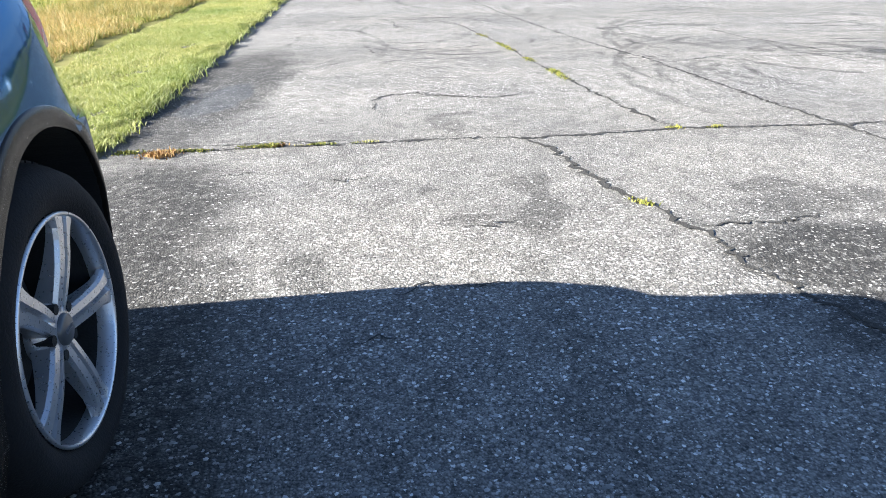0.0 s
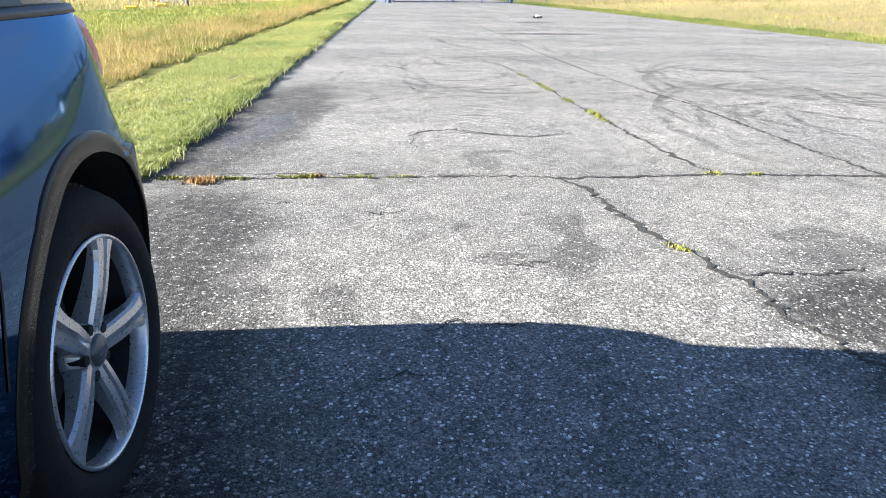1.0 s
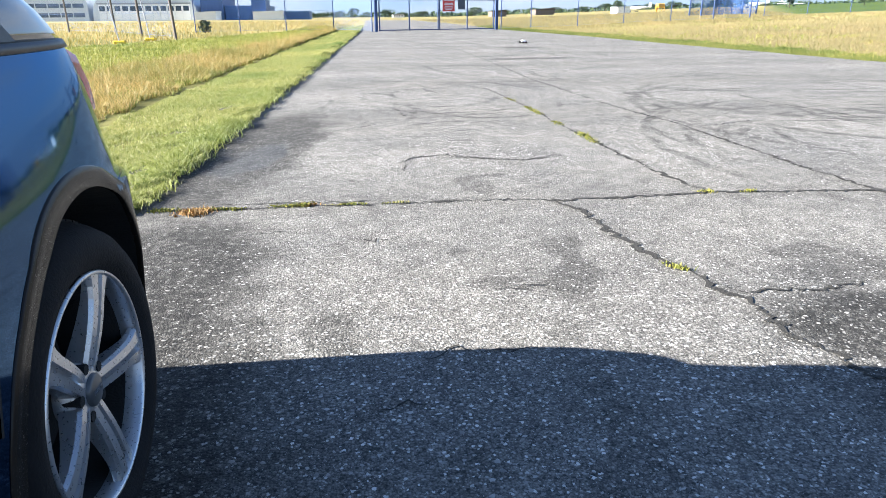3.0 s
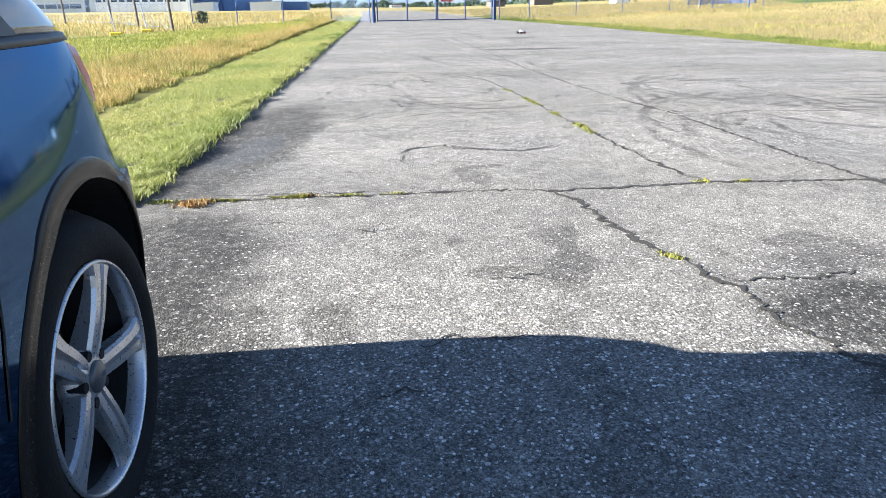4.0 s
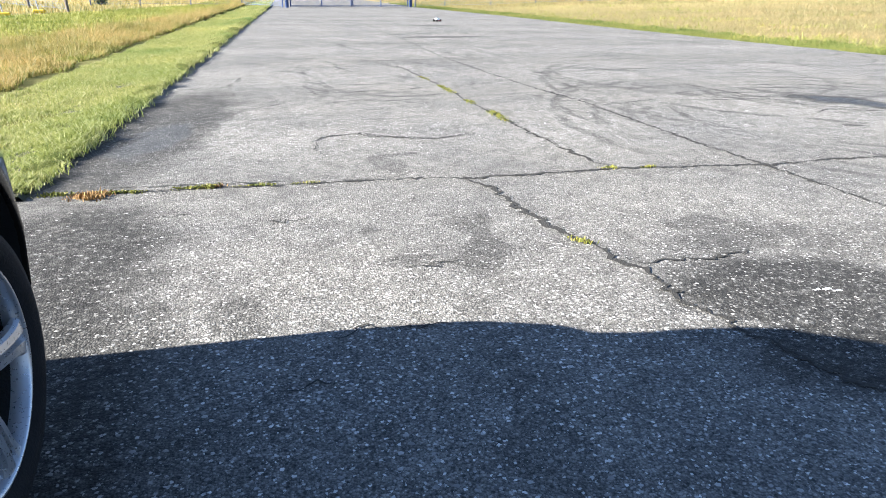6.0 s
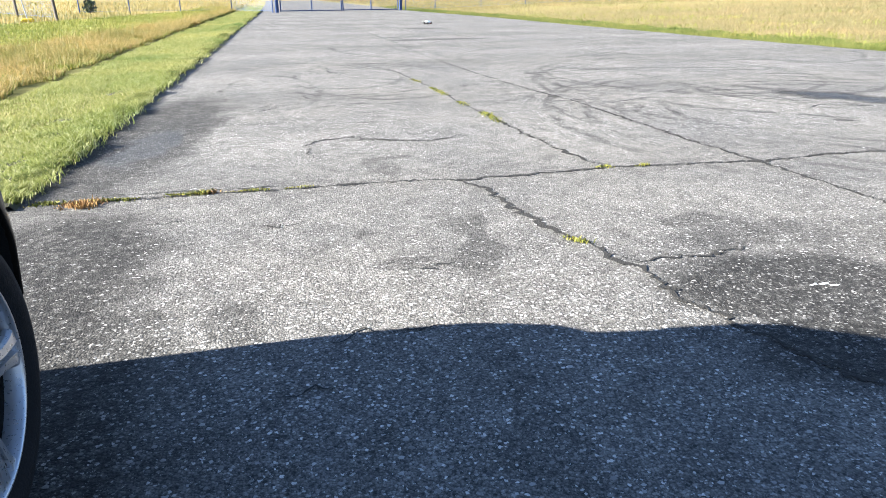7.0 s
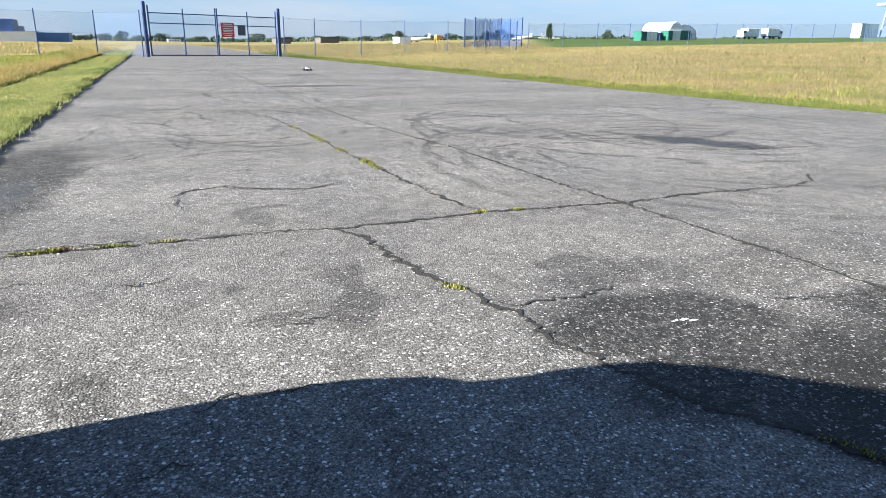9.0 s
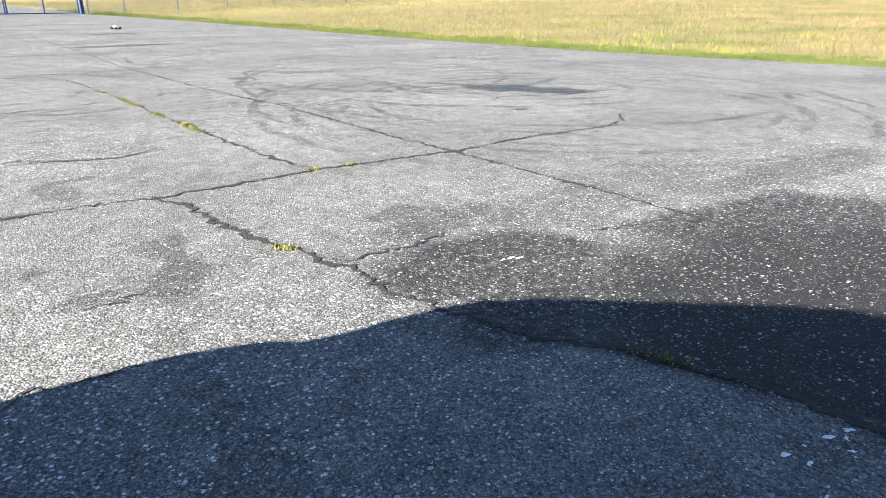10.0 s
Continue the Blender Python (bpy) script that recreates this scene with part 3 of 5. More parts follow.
# ---------------------------------------------------------------- cracks in the asphalt
CRACKS = {
    "cross": (((-1.43, 3.51), (-0.93, 3.48), (-0.51, 3.48), (0.04, 3.47), (0.39, 3.47), (0.8, 3.41), (1.2, 3.42), (1.66, 3.45), (2.22, 3.4), (2.68, 3.35), (3.24, 3.4), (3.7, 3.37), (4.26, 3.33), (4.62, 3.45), (4.72, 3.56), (4.86, 3.72)), 0.020),
    "long_near": (((0.74, 3.42), (0.86, 3.2), (0.86, 2.86), (0.91, 2.64), (0.96, 2.34), (1.02, 2.23), (1.0, 2.12), (1.08, 2.03), (1.07, 1.87), (1.06, 1.72), (1.11, 1.6), (1.17, 1.37), (1.23, 1.2), (1.38, 0.98), (1.43, 0.86), (1.5, 0.69), (1.54, 0.53), (1.56, 0.2), (1.58, -1.5)), 0.024),
    "long_mid": (((1.68, 3.45), (1.6, 4.04), (1.58, 4.6), (1.57, 5.23), (1.53, 6.0), (1.53, 6.95), (1.48, 8.05), (1.4, 9.4)), 0.022),
    "long_far": (((2.66, 0.6), (2.68, 1.47), (2.7, 2.14), (2.69, 2.65), (2.67, 3.36), (2.62, 4.0), (2.62, 4.69), (2.62, 5.87), (2.51, 6.71), (2.41, 8.37), (2.36, 10.57), (2.46, 14.8), (2.5, 21.0)), 0.022),
    "hair_a": (((-0.06, 4.5), (0.08, 4.67), (0.33, 4.74), (0.59, 4.55), (0.87, 4.48), (1.18, 4.64)), 0.014),
    "hair_b": (((-0.6, 5.85), (-0.4, 5.99), (-0.2, 6.19), (-0.15, 6.41)), 0.011),
    "hair_c": (((0.35, 10.2), (0.47, 9.97), (0.59, 9.54), (0.58, 9.04), (0.74, 8.53)), 0.016),
    "hair_d": (((1.08, 2.05), (1.2, 2.07), (1.33, 2.05), (1.63, 2.11)), 0.009),
    "hair_e": (((2.05, 1.78), (2.28, 1.67), (2.45, 1.64)), 0.010),
    "hair_f": (((-0.28, 1.47), (-0.22, 1.48), (-0.12, 1.48)), 0.006),
    "hair_g": (((0.0, 1.77), (0.12, 1.75), (0.3, 1.73)), 0.006),
    "hair_i": (((-0.7, 9.7), (0.1, 10.0), (0.9, 9.8), (1.7, 10.1), (3.0, 9.7)), 0.016),
    "hair_j": (((0.1, 6.1), (0.5, 6.3), (0.9, 6.2), (1.15, 6.35)), 0.012),
    "hair_k": (((2.7, 5.6), (3.4, 5.9), (4.3, 5.7), (5.0, 5.1), (6.3, 4.7)), 0.012),
    "hair_l": (((3.0, 8.2), (4.6, 8.5), (6.0, 8.1), (7.8, 8.6)), 0.016),
    "hair_m": (((-0.4, 2.9), (-0.25, 2.86), (-0.1, 2.9)), 0.008),
    "hair_n": (((0.15, 2.24), (0.28, 2.22), (0.42, 2.25)), 0.010),
    "hair_o": (((-1.0, 13.0), (0.6, 13.6), (2.4, 13.1), (4.5, 13.9)), 0.020),
    "hair_q": (((0.02, 4.56), (-0.02, 4.3), (0.02, 4.1)), 0.007),
    "hair_r": (((-1.2, 3.58), (-0.6, 3.56), (-0.1, 3.53)), 0.008),
    "hair_s": (((0.3, 5.33), (0.53, 5.29), (0.76, 5.25)), 0.008),
    "hair_t": (((0.1, 7.11), (0.14, 6.73), (0.48, 6.83), (1.15, 6.95), (1.45, 7.2)), 0.012),
    "hair_u": (((4.41, 4.9), (4.7, 5.08), (5.38, 4.8), (6.26, 4.74)), 0.012),
    "hair_v": (((4.38, 7.98), (4.32, 7.06), (4.46, 6.49), (4.57, 5.78), (4.73, 5.34)), 0.014),
    "hair_x": (((-0.12, 1.73), (-0.02, 1.79), (0.04, 1.76)), 0.010),
    "hair_y": (((-0.5, 2.98), (-0.7, 3.05), (-0.95, 3.0)), 0.006),
    "hair_aa": (((-0.4, 6.16), (-0.3, 6.30), (-0.2, 6.5)), 0.012),
    "hair_ab": (((0.21, 6.64), (0.36, 6.45), (0.53, 6.33)), 0.010),
    "hair_ac": (((-0.19, 4.95), (-0.02, 4.99)), 0.009),
    "hair_ad": (((-0.2, 9.01), (0.19, 9.22), (0.98, 8.86)), 0.013),
    "hair_ae": (((0.39, 5.98), (0.55, 5.78)), 0.009),
    "hair_af": (((-0.71, 5.81), (-0.48, 5.83)), 0.009),
    "hair_ag": (((2.69, 10.15), (3.78, 10.59)), 0.014),
    "hair_ah": (((-0.73, 9.82), (-0.27, 9.35)), 0.012),
    "hair_ai": (((0.3, 4.74), (0.4, 4.64), (0.83, 4.48), (1.14, 4.57)), 0.012),
    "hair_h": (((4.2, 13.5), (5.4, 11.0), (6.0, 10.0)), 0.018),
}


def crack(name, line, width, seed):
    """A ragged open joint, filled with dark soil."""
    rng = random.Random(seed)
    pts = []
    for (x0, y0), (x1, y1) in zip(line, line[1:]):
        far = 0.5 * (y0 + y1)
        step = 0.010 + 0.004 * max(0, far)
        k = max(1, int(math.hypot(x1 - x0, y1 - y0) / step))
        for i in range(k):
            f = i / k
            x, y = x0 + (x1 - x0) * f, y0 + (y1 - y0) * f
            sway = 0.022 * min(1.0, 6 * f, 6 * (1 - f))
            x += sway * noise.noise(Vector((x * 9, y * 9, seed))) + rng.gauss(0, 0.010)
            y += sway * noise.noise(Vector((x * 9, y * 9, seed + 40))) + rng.gauss(0, 0.010)
            pts.append((x, y))
    pts.append(line[-1])
    verts, faces = [], []
    for i, (x, y) in enumerate(pts):
        a, b = pts[max(0, i - 1)], pts[min(len(pts) - 1, i + 1)]
        dx, dy = b[0] - a[0], b[1] - a[1]
        d = math.hypot(dx, dy) or 1.0
        w = width * (0.34 + 1.5 * max(0.0, 0.15 + noise.noise(Vector((x * 4.1, y * 4.1, seed)))) + 0.9 * rng.random() ** 2.5)
        w *= min(1.0, 0.15 + 0.12 * min(i, len(pts) - 1 - i))
        w1, w2 = w * rng.uniform(0.35, 0.65), w * rng.uniform(0.35, 0.65)
        z = land(x, y) + 0.004
        verts += [(x - dy / d * w1, y + dx / d * w1, z), (x + dy / d * w2, y - dx / d * w2, z)]
    for i in range(len(pts) - 1):
        faces.append((2 * i, 2 * i + 1, 2 * i + 3, 2 * i + 2))
    # a thinner strand that runs beside the main one here and there
    if width > 0.012:
        for i in range(3, len(pts) - 4):
            x, y = pts[i]
            if noise.noise(Vector((x * 2.3, y * 2.3, seed + 7.0))) > -0.08:
                nx, ny = pts[i + 1]
                o = 0.03 * noise.noise(Vector((x * 5, y * 5, seed))) + 0.022
                h = width * rng.uniform(0.05, 0.22)
                k = len(verts)
                z = land(x, y) + 0.004
                verts += [(x + o, y + o, z), (x + o + h, y + o + h, z), (nx + o + h, ny + o + h, z), (nx + o, ny + o, z)]
                faces.append((k, k + 1, k + 2, k + 3))
    ob = raw("crack", verts, faces, CRACK)
    return tagged(ob, "ragged dark crack in the asphalt filled with soil", "crack", "cracks in the asphalt", "structure")


for number, (key, (line, width)) in enumerate(CRACKS.items()):
    crack(key, line, width * (1.4 if key.startswith("hair") else 1.0), number + 1)

# ---------------------------------------------------------------- parked car
CAR_X, CAR_Y = -1.70, -0.375         # middle of the car in plan; its tail points to +y
HUB = (-0.79, 1.12, 0.322)
LOWER = (  # height, half width, tail, nose, squareness of the corners
    (0.20, 0.865, 1.69, -2.45, 7), (0.24, 0.910, 1.745, -2.52, 7), (0.34, 0.944, 1.785, -2.58, 7), (0.48, 0.953, 1.795, -2.60, 7), (0.60, 0.955, 1.78, -2.58, 7),
    (0.655, 0.951, 1.725, -2.56, 8), (0.68, 0.945, 1.65, -2.54, 8.5), (0.74, 0.931, 1.615, -2.5, 9.5), (0.78, 0.920, 1.595, -2.48, 10.5), (0.86, 0.902, 1.565, -2.38, 12), (0.92, 0.888, 1.545, -2.2, 12), (0.95, 0.880, 1.53, -2.1, 12))
UPPER = ((0.945, 0.877, 1.525, -1.45, 12), (1.0, 0.864, 1.46, -1.32, 12), (1.05, 0.842, 1.39, -1.2, 12), (1.1, 0.805, 1.32, -1.1, 10), (1.25, 0.70, 1.11, -0.78, 8), (1.38, 0.61, 0.91, -0.48, 7), (1.44, 0.56, 0.79, -0.3, 6), (1.475, 0.46, 0.61, -0.05, 5), (1.485, 0.3, 0.44, 0.1, 5))


def level(rows, z):
    zs = [r[0] for r in rows]
    return [float(np.interp(z, zs, [r[k] for r in rows])) for k in (1, 2, 3, 4)]


def rim_point(rows, z, a, out=0.0):
    """A point of the car's outline at height z; a runs round, 0 at the side that faces +x."""
    hw, tail, nose, n = level(rows, z)
    mid, hl = (tail + nose) / 2, (tail - nose) / 2
    c, s = math.cos(a), math.sin(a)
    e = 2.0 / n
    x = (hw + out) * math.copysign(abs(c) ** e, c)
    y = (hl + out) * math.copysign(abs(s) ** e, s)
    return CAR_X + x, mid + y, z


def side_x(rows, y, z):
    hw, tail, nose, n = level(rows, z)
    mid, hl = (tail + nose) / 2, (tail - nose) / 2
    k = min(1.0, abs((y - mid) / hl))
    return CAR_X + hw * (1 - k ** n) ** (1 / n)


def shell(rows, zs, count=240, cap=True):
    bm = bmesh.new()
    rings = []
    # even steps along the outline, closer at the corners
    angles = []
    for q in range(4):
        for k in range(count // 4):
            f = k / (count // 4)
            angles.append((q + f) * math.pi / 2)
    for z in zs:
        rings.append([bm.verts.new(rim_point(rows, z, a)) for a in angles])
    for p, q in zip(rings, rings[1:]):
        for k in range(len(p)):
            bm.faces.new((p[k], p[(k + 1) % len(p)], q[(k + 1) % len(p)], q[k]))
    if cap:
        bm.faces.new(list(reversed(rings[0])))
        bm.faces.new(rings[-1])
    bmesh.ops.recalc_face_normals(bm, faces=bm.faces)
    return bm


def cut(ob, cutters):
    """Cuts solids out of a mesh for good."""
    for c in cutters:
        mod = ob.modifiers.new("cut", "BOOLEAN")
        mod.operation, mod.solver, mod.object = "DIFFERENCE", "EXACT", c
    me = bpy.data.meshes.new_from_object(ob.evaluated_get(bpy.context.evaluated_depsgraph_get()))
    ob.modifiers.clear()
    ob.data = me
    for c in cutters:
        bpy.data.objects.remove(c)


def parked_car():
    car = thing("parked_car", (0, 0, 0), "dark metallic blue hatchback parked on the asphalt, tail towards the gate", "car")
    zs = [0.20, 0.22, 0.24, 0.29, 0.34, 0.41, 0.48, 0.54, 0.60, 0.63, 0.655, 0.668, 0.68, 0.71, 0.74, 0.78, 0.82, 0.86, 0.89, 0.92, 0.935, 0.95]
    body = part("body", shell(LOWER, zs), PAINT, car, "dark blue metallic paint", True)
    wells = []
    for wx in (HUB[0], 2 * CAR_X - HUB[0]):
        for wy in (HUB[1], HUB[1] - 2.63):
            wells.append(part("well", a_tube((wx - 0.25, wy + 0.03, HUB[2] - 0.008), (wx + 0.25, wy + 0.03, HUB[2] - 0.008), 0.388, 64), LINER_SHADE))
    bpy.context.view_layer.update()
    cut(body, wells)
    body.data.materials.clear()
    for m in (PAINT, LINER_SHADE):
        body.data.materials.append(m)
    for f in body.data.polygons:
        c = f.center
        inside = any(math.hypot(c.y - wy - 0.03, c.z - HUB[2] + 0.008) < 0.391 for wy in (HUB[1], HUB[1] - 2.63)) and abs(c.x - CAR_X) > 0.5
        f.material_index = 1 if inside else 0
        f.use_smooth = not inside and not (len(f.vertices) > 4 and abs(f.normal.z) > 0.9)
    house = part("glasshouse", shell(UPPER, [0.945, 0.97, 1.0, 1.025, 1.05, 1.075, 1.1, 1.18, 1.25, 1.32, 1.38, 1.42, 1.44, 1.46, 1.475, 1.482, 1.485]), GLASS_DARK, car, "tinted windows and roof", True)
    for f in house.data.polygons:
        f.use_smooth = abs(f.normal.z) < 0.97
    # painted roof and pillars over the glass
    bm = bmesh.new()
    rings = []
    for z, out in ((1.425, 0.001), (1.43, 0.006), (1.44, 0.006), (1.46, 0.006), (1.475, 0.006), (1.484, 0.006)):
        rings.append([bm.verts.new((*rim_point(UPPER, z, 2 * math.pi * k / 96, out)[:2], z + 0.005)) for k in range(96)])
    for p, q in zip(rings, rings[1:]):
        for k in range(96):
            bm.faces.new((p[k], p[(k + 1) % 96], q[(k + 1) % 96], q[k]))
    bm.faces.new(rings[-1])
    part("roof", bm, PAINT, car, "dark blue painted roof")
    for flip in (1, -1):
        for base, top, wide in ((-1.05, -0.25, 0.09), (-0.05, 0.02, 0.07), (1.08, 0.66, 0.14)):
            bm = bmesh.new()
            rows = []
            for k in range(13):
                f = k / 12
                z = 0.953 + (1.43 - 0.953) * f
                y = base + (top - base) * f
                row = []
                for dy in (-wide / 2, wide / 2):
                    x = side_x(UPPER, y + dy, z) + 0.004
                    row.append(bm.verts.new((x if flip > 0 else 2 * CAR_X - x, y + dy, z)))
                rows.append(row)
            for p, q in zip(rows, rows[1:]):
                bm.faces.new((p[0], p[1], q[1], q[0]))
            part("pillar", bm, TRIM, car)
    # belt moulding under the windows
    bm = bmesh.new()
    rings = []
    for z, out in ((0.934, 0.0), (0.935, 0.005), (0.949, 0.004), (0.951, -0.004)):
        rows = []
        for k in range(160):
            a = 2 * math.pi * k / 160
            zz = min(z, 0.9499)
            x, y, _ = rim_point(LOWER, zz, a, out)
            rows.append(bm.verts.new((x, y, z)))
        rings.append(rows)
    for p, q in zip(rings, rings[1:]):
        for k in range(160):
            bm.faces.new((p[k], p[(k + 1) % 160], q[(k + 1) % 160], q[k]))
    part("belt_moulding", bm, TRIM, car, "matt black strip", True)
    # arch moulding that follows the side
    for flip in (1, -1):
        for wy in (HUB[1], HUB[1] - 2.63):
            bm = bmesh.new()
            rows = []
            for k in range(57):
                a = radians(-14 + 208 * k / 56)
                row = []
                for r, out in ((0.391, -0.02), (0.385, -0.002), (0.387, 0.003), (0.423, 0.003), (0.426, 0.001), (0.427, -0.01)):
                    y, z = wy + 0.03 + r * math.cos(a), HUB[2] - 0.008 + r * math.sin(a)
                    x = side_x(LOWER, y, max(z, 0.24)) + out
                    row.append(bm.verts.new((x if flip > 0 else 2 * CAR_X - x, y, z)))
                rows.append(row)
            for p, q in zip(rows, rows[1:]):
                for k in range(5):
                    bm.faces.new((p[k], p[k + 1], q[k + 1], q[k]))
            bmesh.ops.recalc_face_normals(bm, faces=bm.faces)
            part("arch_moulding", bm, ARCH, car, "dark grey plastic wheel arch", True)
    # door gap
    bm = bmesh.new()
    rows = []
    for k in range(25):
        f = k / 24
        z = 0.933 - 0.45 * f
        y = 0.89 - 0.196 * f + 0.042 * f * f
        row = []
        for dy in (-0.003, 0.003):
            row.append(bm.verts.new((side_x(LOWER, y + dy, z) + 0.0015, y + dy, z)))
        rows.append(row)
    for p, q in zip(rows, rows[1:]):
        bm.faces.new((p[0], p[1], q[1], q[0]))
    part("door_gap", bm, LINER_SHADE, car)
    # tail lamps, wrapped round the corners
    for flip in (1, -1):
        bm = bmesh.new()
        rows = []
        for i in range(9):
            z = 0.785 + 0.15 * i / 8
            y0 = 1.50 - 0.10 * i / 8
            _, tail, nose, square = level(LOWER, z)
            a0 = math.asin(min(0.999, (y0 - (tail + nose) / 2) / ((tail - nose) / 2)) ** (square / 2))
            row = []
            for k in range(15):
                a = a0 + (1.35 - a0) * k / 14
                out = 0.009 if 0 < k < 14 and 0 < i < 8 else -0.004
                x, y, zz = rim_point(LOWER, z, a, out)
                row.append(bm.verts.new((x if flip > 0 else 2 * CAR_X - x, y, zz)))
            rows.append(row)
        for p, q in zip(rows, rows[1:]):
            for k in range(14):
                bm.faces.new((p[k], p[k + 1], q[k + 1], q[k]))
        bmesh.ops.recalc_face_normals(bm, faces=bm.faces)
        part("tail_lamp", bm, LENS, car, "red tail lamp lens", True)
    part("underbody", a_box((1.5, 3.6, 0.12), (CAR_X, CAR_Y, 0.2), (0, 0, 0), 0.02), LINER_SHADE, car)
    # wheels
    for wx, wy, turn in ((HUB[0], HUB[1], 0), (HUB[0], HUB[1] - 2.63, 0), (2 * CAR_X - HUB[0], HUB[1], 180), (2 * CAR_X - HUB[0], HUB[1] - 2.63, 180)):
        wheel(car, (wx, wy, HUB[2] + land(0, wy)), turn)
    return car


def wheel(car, at, turn):
    """A road wheel whose face points to +x and lies at x = 0."""
    tyre = part("wheel", lathe([(0.222, -0.21), (0.225, -0.225), (0.27, -0.232), (0.300, -0.222), (0.314, -0.2), (0.321, -0.17), (0.322, -0.105), (0.320, -0.05), (0.313, -0.022), (0.302, 0.0), (0.287, 0.013), (0.266, 0.018), (0.245, 0.014), (0.232, 0.004), (0.226, 0.0), (0.218, -0.015)], 72), RUBBER, car, "black rubber tyre on a silver alloy rim", True)
    tyre.matrix_basis = pose(*at, 0, 0, turn)
    # tread blocks
    bm = bmesh.new()
    for k in range(72):
        a = 2 * math.pi * k / 72
        for x, sk in ((-0.062, -0.05), (-0.105, 0.05), (-0.150, -0.05)):
            aa = a + sk * 0.3
            box(bm, (0.034, 0.022, 0.006), (x, 0.320 * math.cos(aa), 0.320 * math.sin(aa)), (math.degrees(aa) - 90, 0, 0))
    part("tread", bm, RUBBER, tyre)
    part("rim", lathe([(0.226, 0.003), (0.2238, 0.008), (0.2195, 0.008), (0.2165, 0.001), (0.213, -0.018), (0.212, -0.03)], 64), ALLOY, tyre, "silver alloy rim", True)
    # barrel and disc coloured black for the shade in the spoke gaps
    part("barrel", lathe([(0.213, -0.028), (0.2, -0.10), (0.196, -0.17), (0.212, -0.2)], 64), LINER_SHADE, tyre, "inside of the rim, blackened for the shade behind the spokes", True)
    part("brake_disc", lathe([(0.0, -0.13), (0.150, -0.13), (0.152, -0.145), (0.2, -0.17), (0.0, -0.18)], 40), LINER_SHADE, tyre)
    # five broad spokes, each with a sunken middle
    for s in range(5):
        bm = bmesh.new()
        a = radians(67 + 72 * s)
        rad, tan = Vector((0, math.cos(a), math.sin(a))), Vector((0, -math.sin(a), math.cos(a)))
        rows = []
        for i in range(9):
            f = i / 8
            r = 0.034 + 0.182 * f
            half = 0.023 + 0.007 * f + 0.014 * max(0, f - 0.82) / 0.18
            x = -0.016 + 0.010 * math.sin(math.pi * f) + 0.018 * f * f
            row = []
            for u, dx in ((-1.06, -0.046 + 0.032 * f), (-1.02, -0.008), (-0.88, 0.0), (-0.22, 0.002), (-0.14, -0.012), (0.16, -0.013), (0.26, 0.002), (0.86, 0.0), (1.02, -0.008), (1.06, -0.046 + 0.032 * f)):
                row.append(bm.verts.new(rad * r + tan * (u * half) + Vector((x + dx, 0, 0))))
            rows.append(row)
        for p, q in zip(rows, rows[1:]):
            for k in range(9):
                bm.faces.new((p[k], p[k + 1], q[k + 1], q[k]))
        bmesh.ops.recalc_face_normals(bm, faces=bm.faces)
        part("spoke", bm, ALLOY, tyre)
    part("hub", lathe([(0.062, -0.06), (0.058, -0.024), (0.046, -0.016), (0.034, -0.014), (0.0, -0.014)], 40), ALLOY, tyre, "", True)
    part("hub_cap", lathe([(0.032, -0.016), (0.031, -0.008), (0.026, -0.005), (0.0, -0.004)], 36), CAP, tyre, "dark grey round centre cap", True)
    bm = bmesh.new()
    for k in range(4):
        box(bm, (0.001, 0.008, 0.009), (-0.0035, -0.0135 + 0.009 * k, 0), (0, 0, 0))
    part("cap_mark", bm, CHROME, tyre)
    for s in range(5):
        a = radians(67 + 36 + 72 * s)
        part("wheel_bolt", a_tube((-0.05, 0.05 * math.cos(a), 0.05 * math.sin(a)), (-0.0125, 0.05 * math.cos(a), 0.05 * math.sin(a)), 0.0105, 10), LINER_SHADE, tyre)
    part("valve", a_tube((-0.02, 0.19 * math.cos(-1.35), 0.19 * math.sin(-1.35)), (0.0, 0.185 * math.cos(-1.35), 0.185 * math.sin(-1.35)), 0.005, 8), BLACK, tyre)
    return tyre


parked_car()

# ---------------------------------------------------------------- toy truck


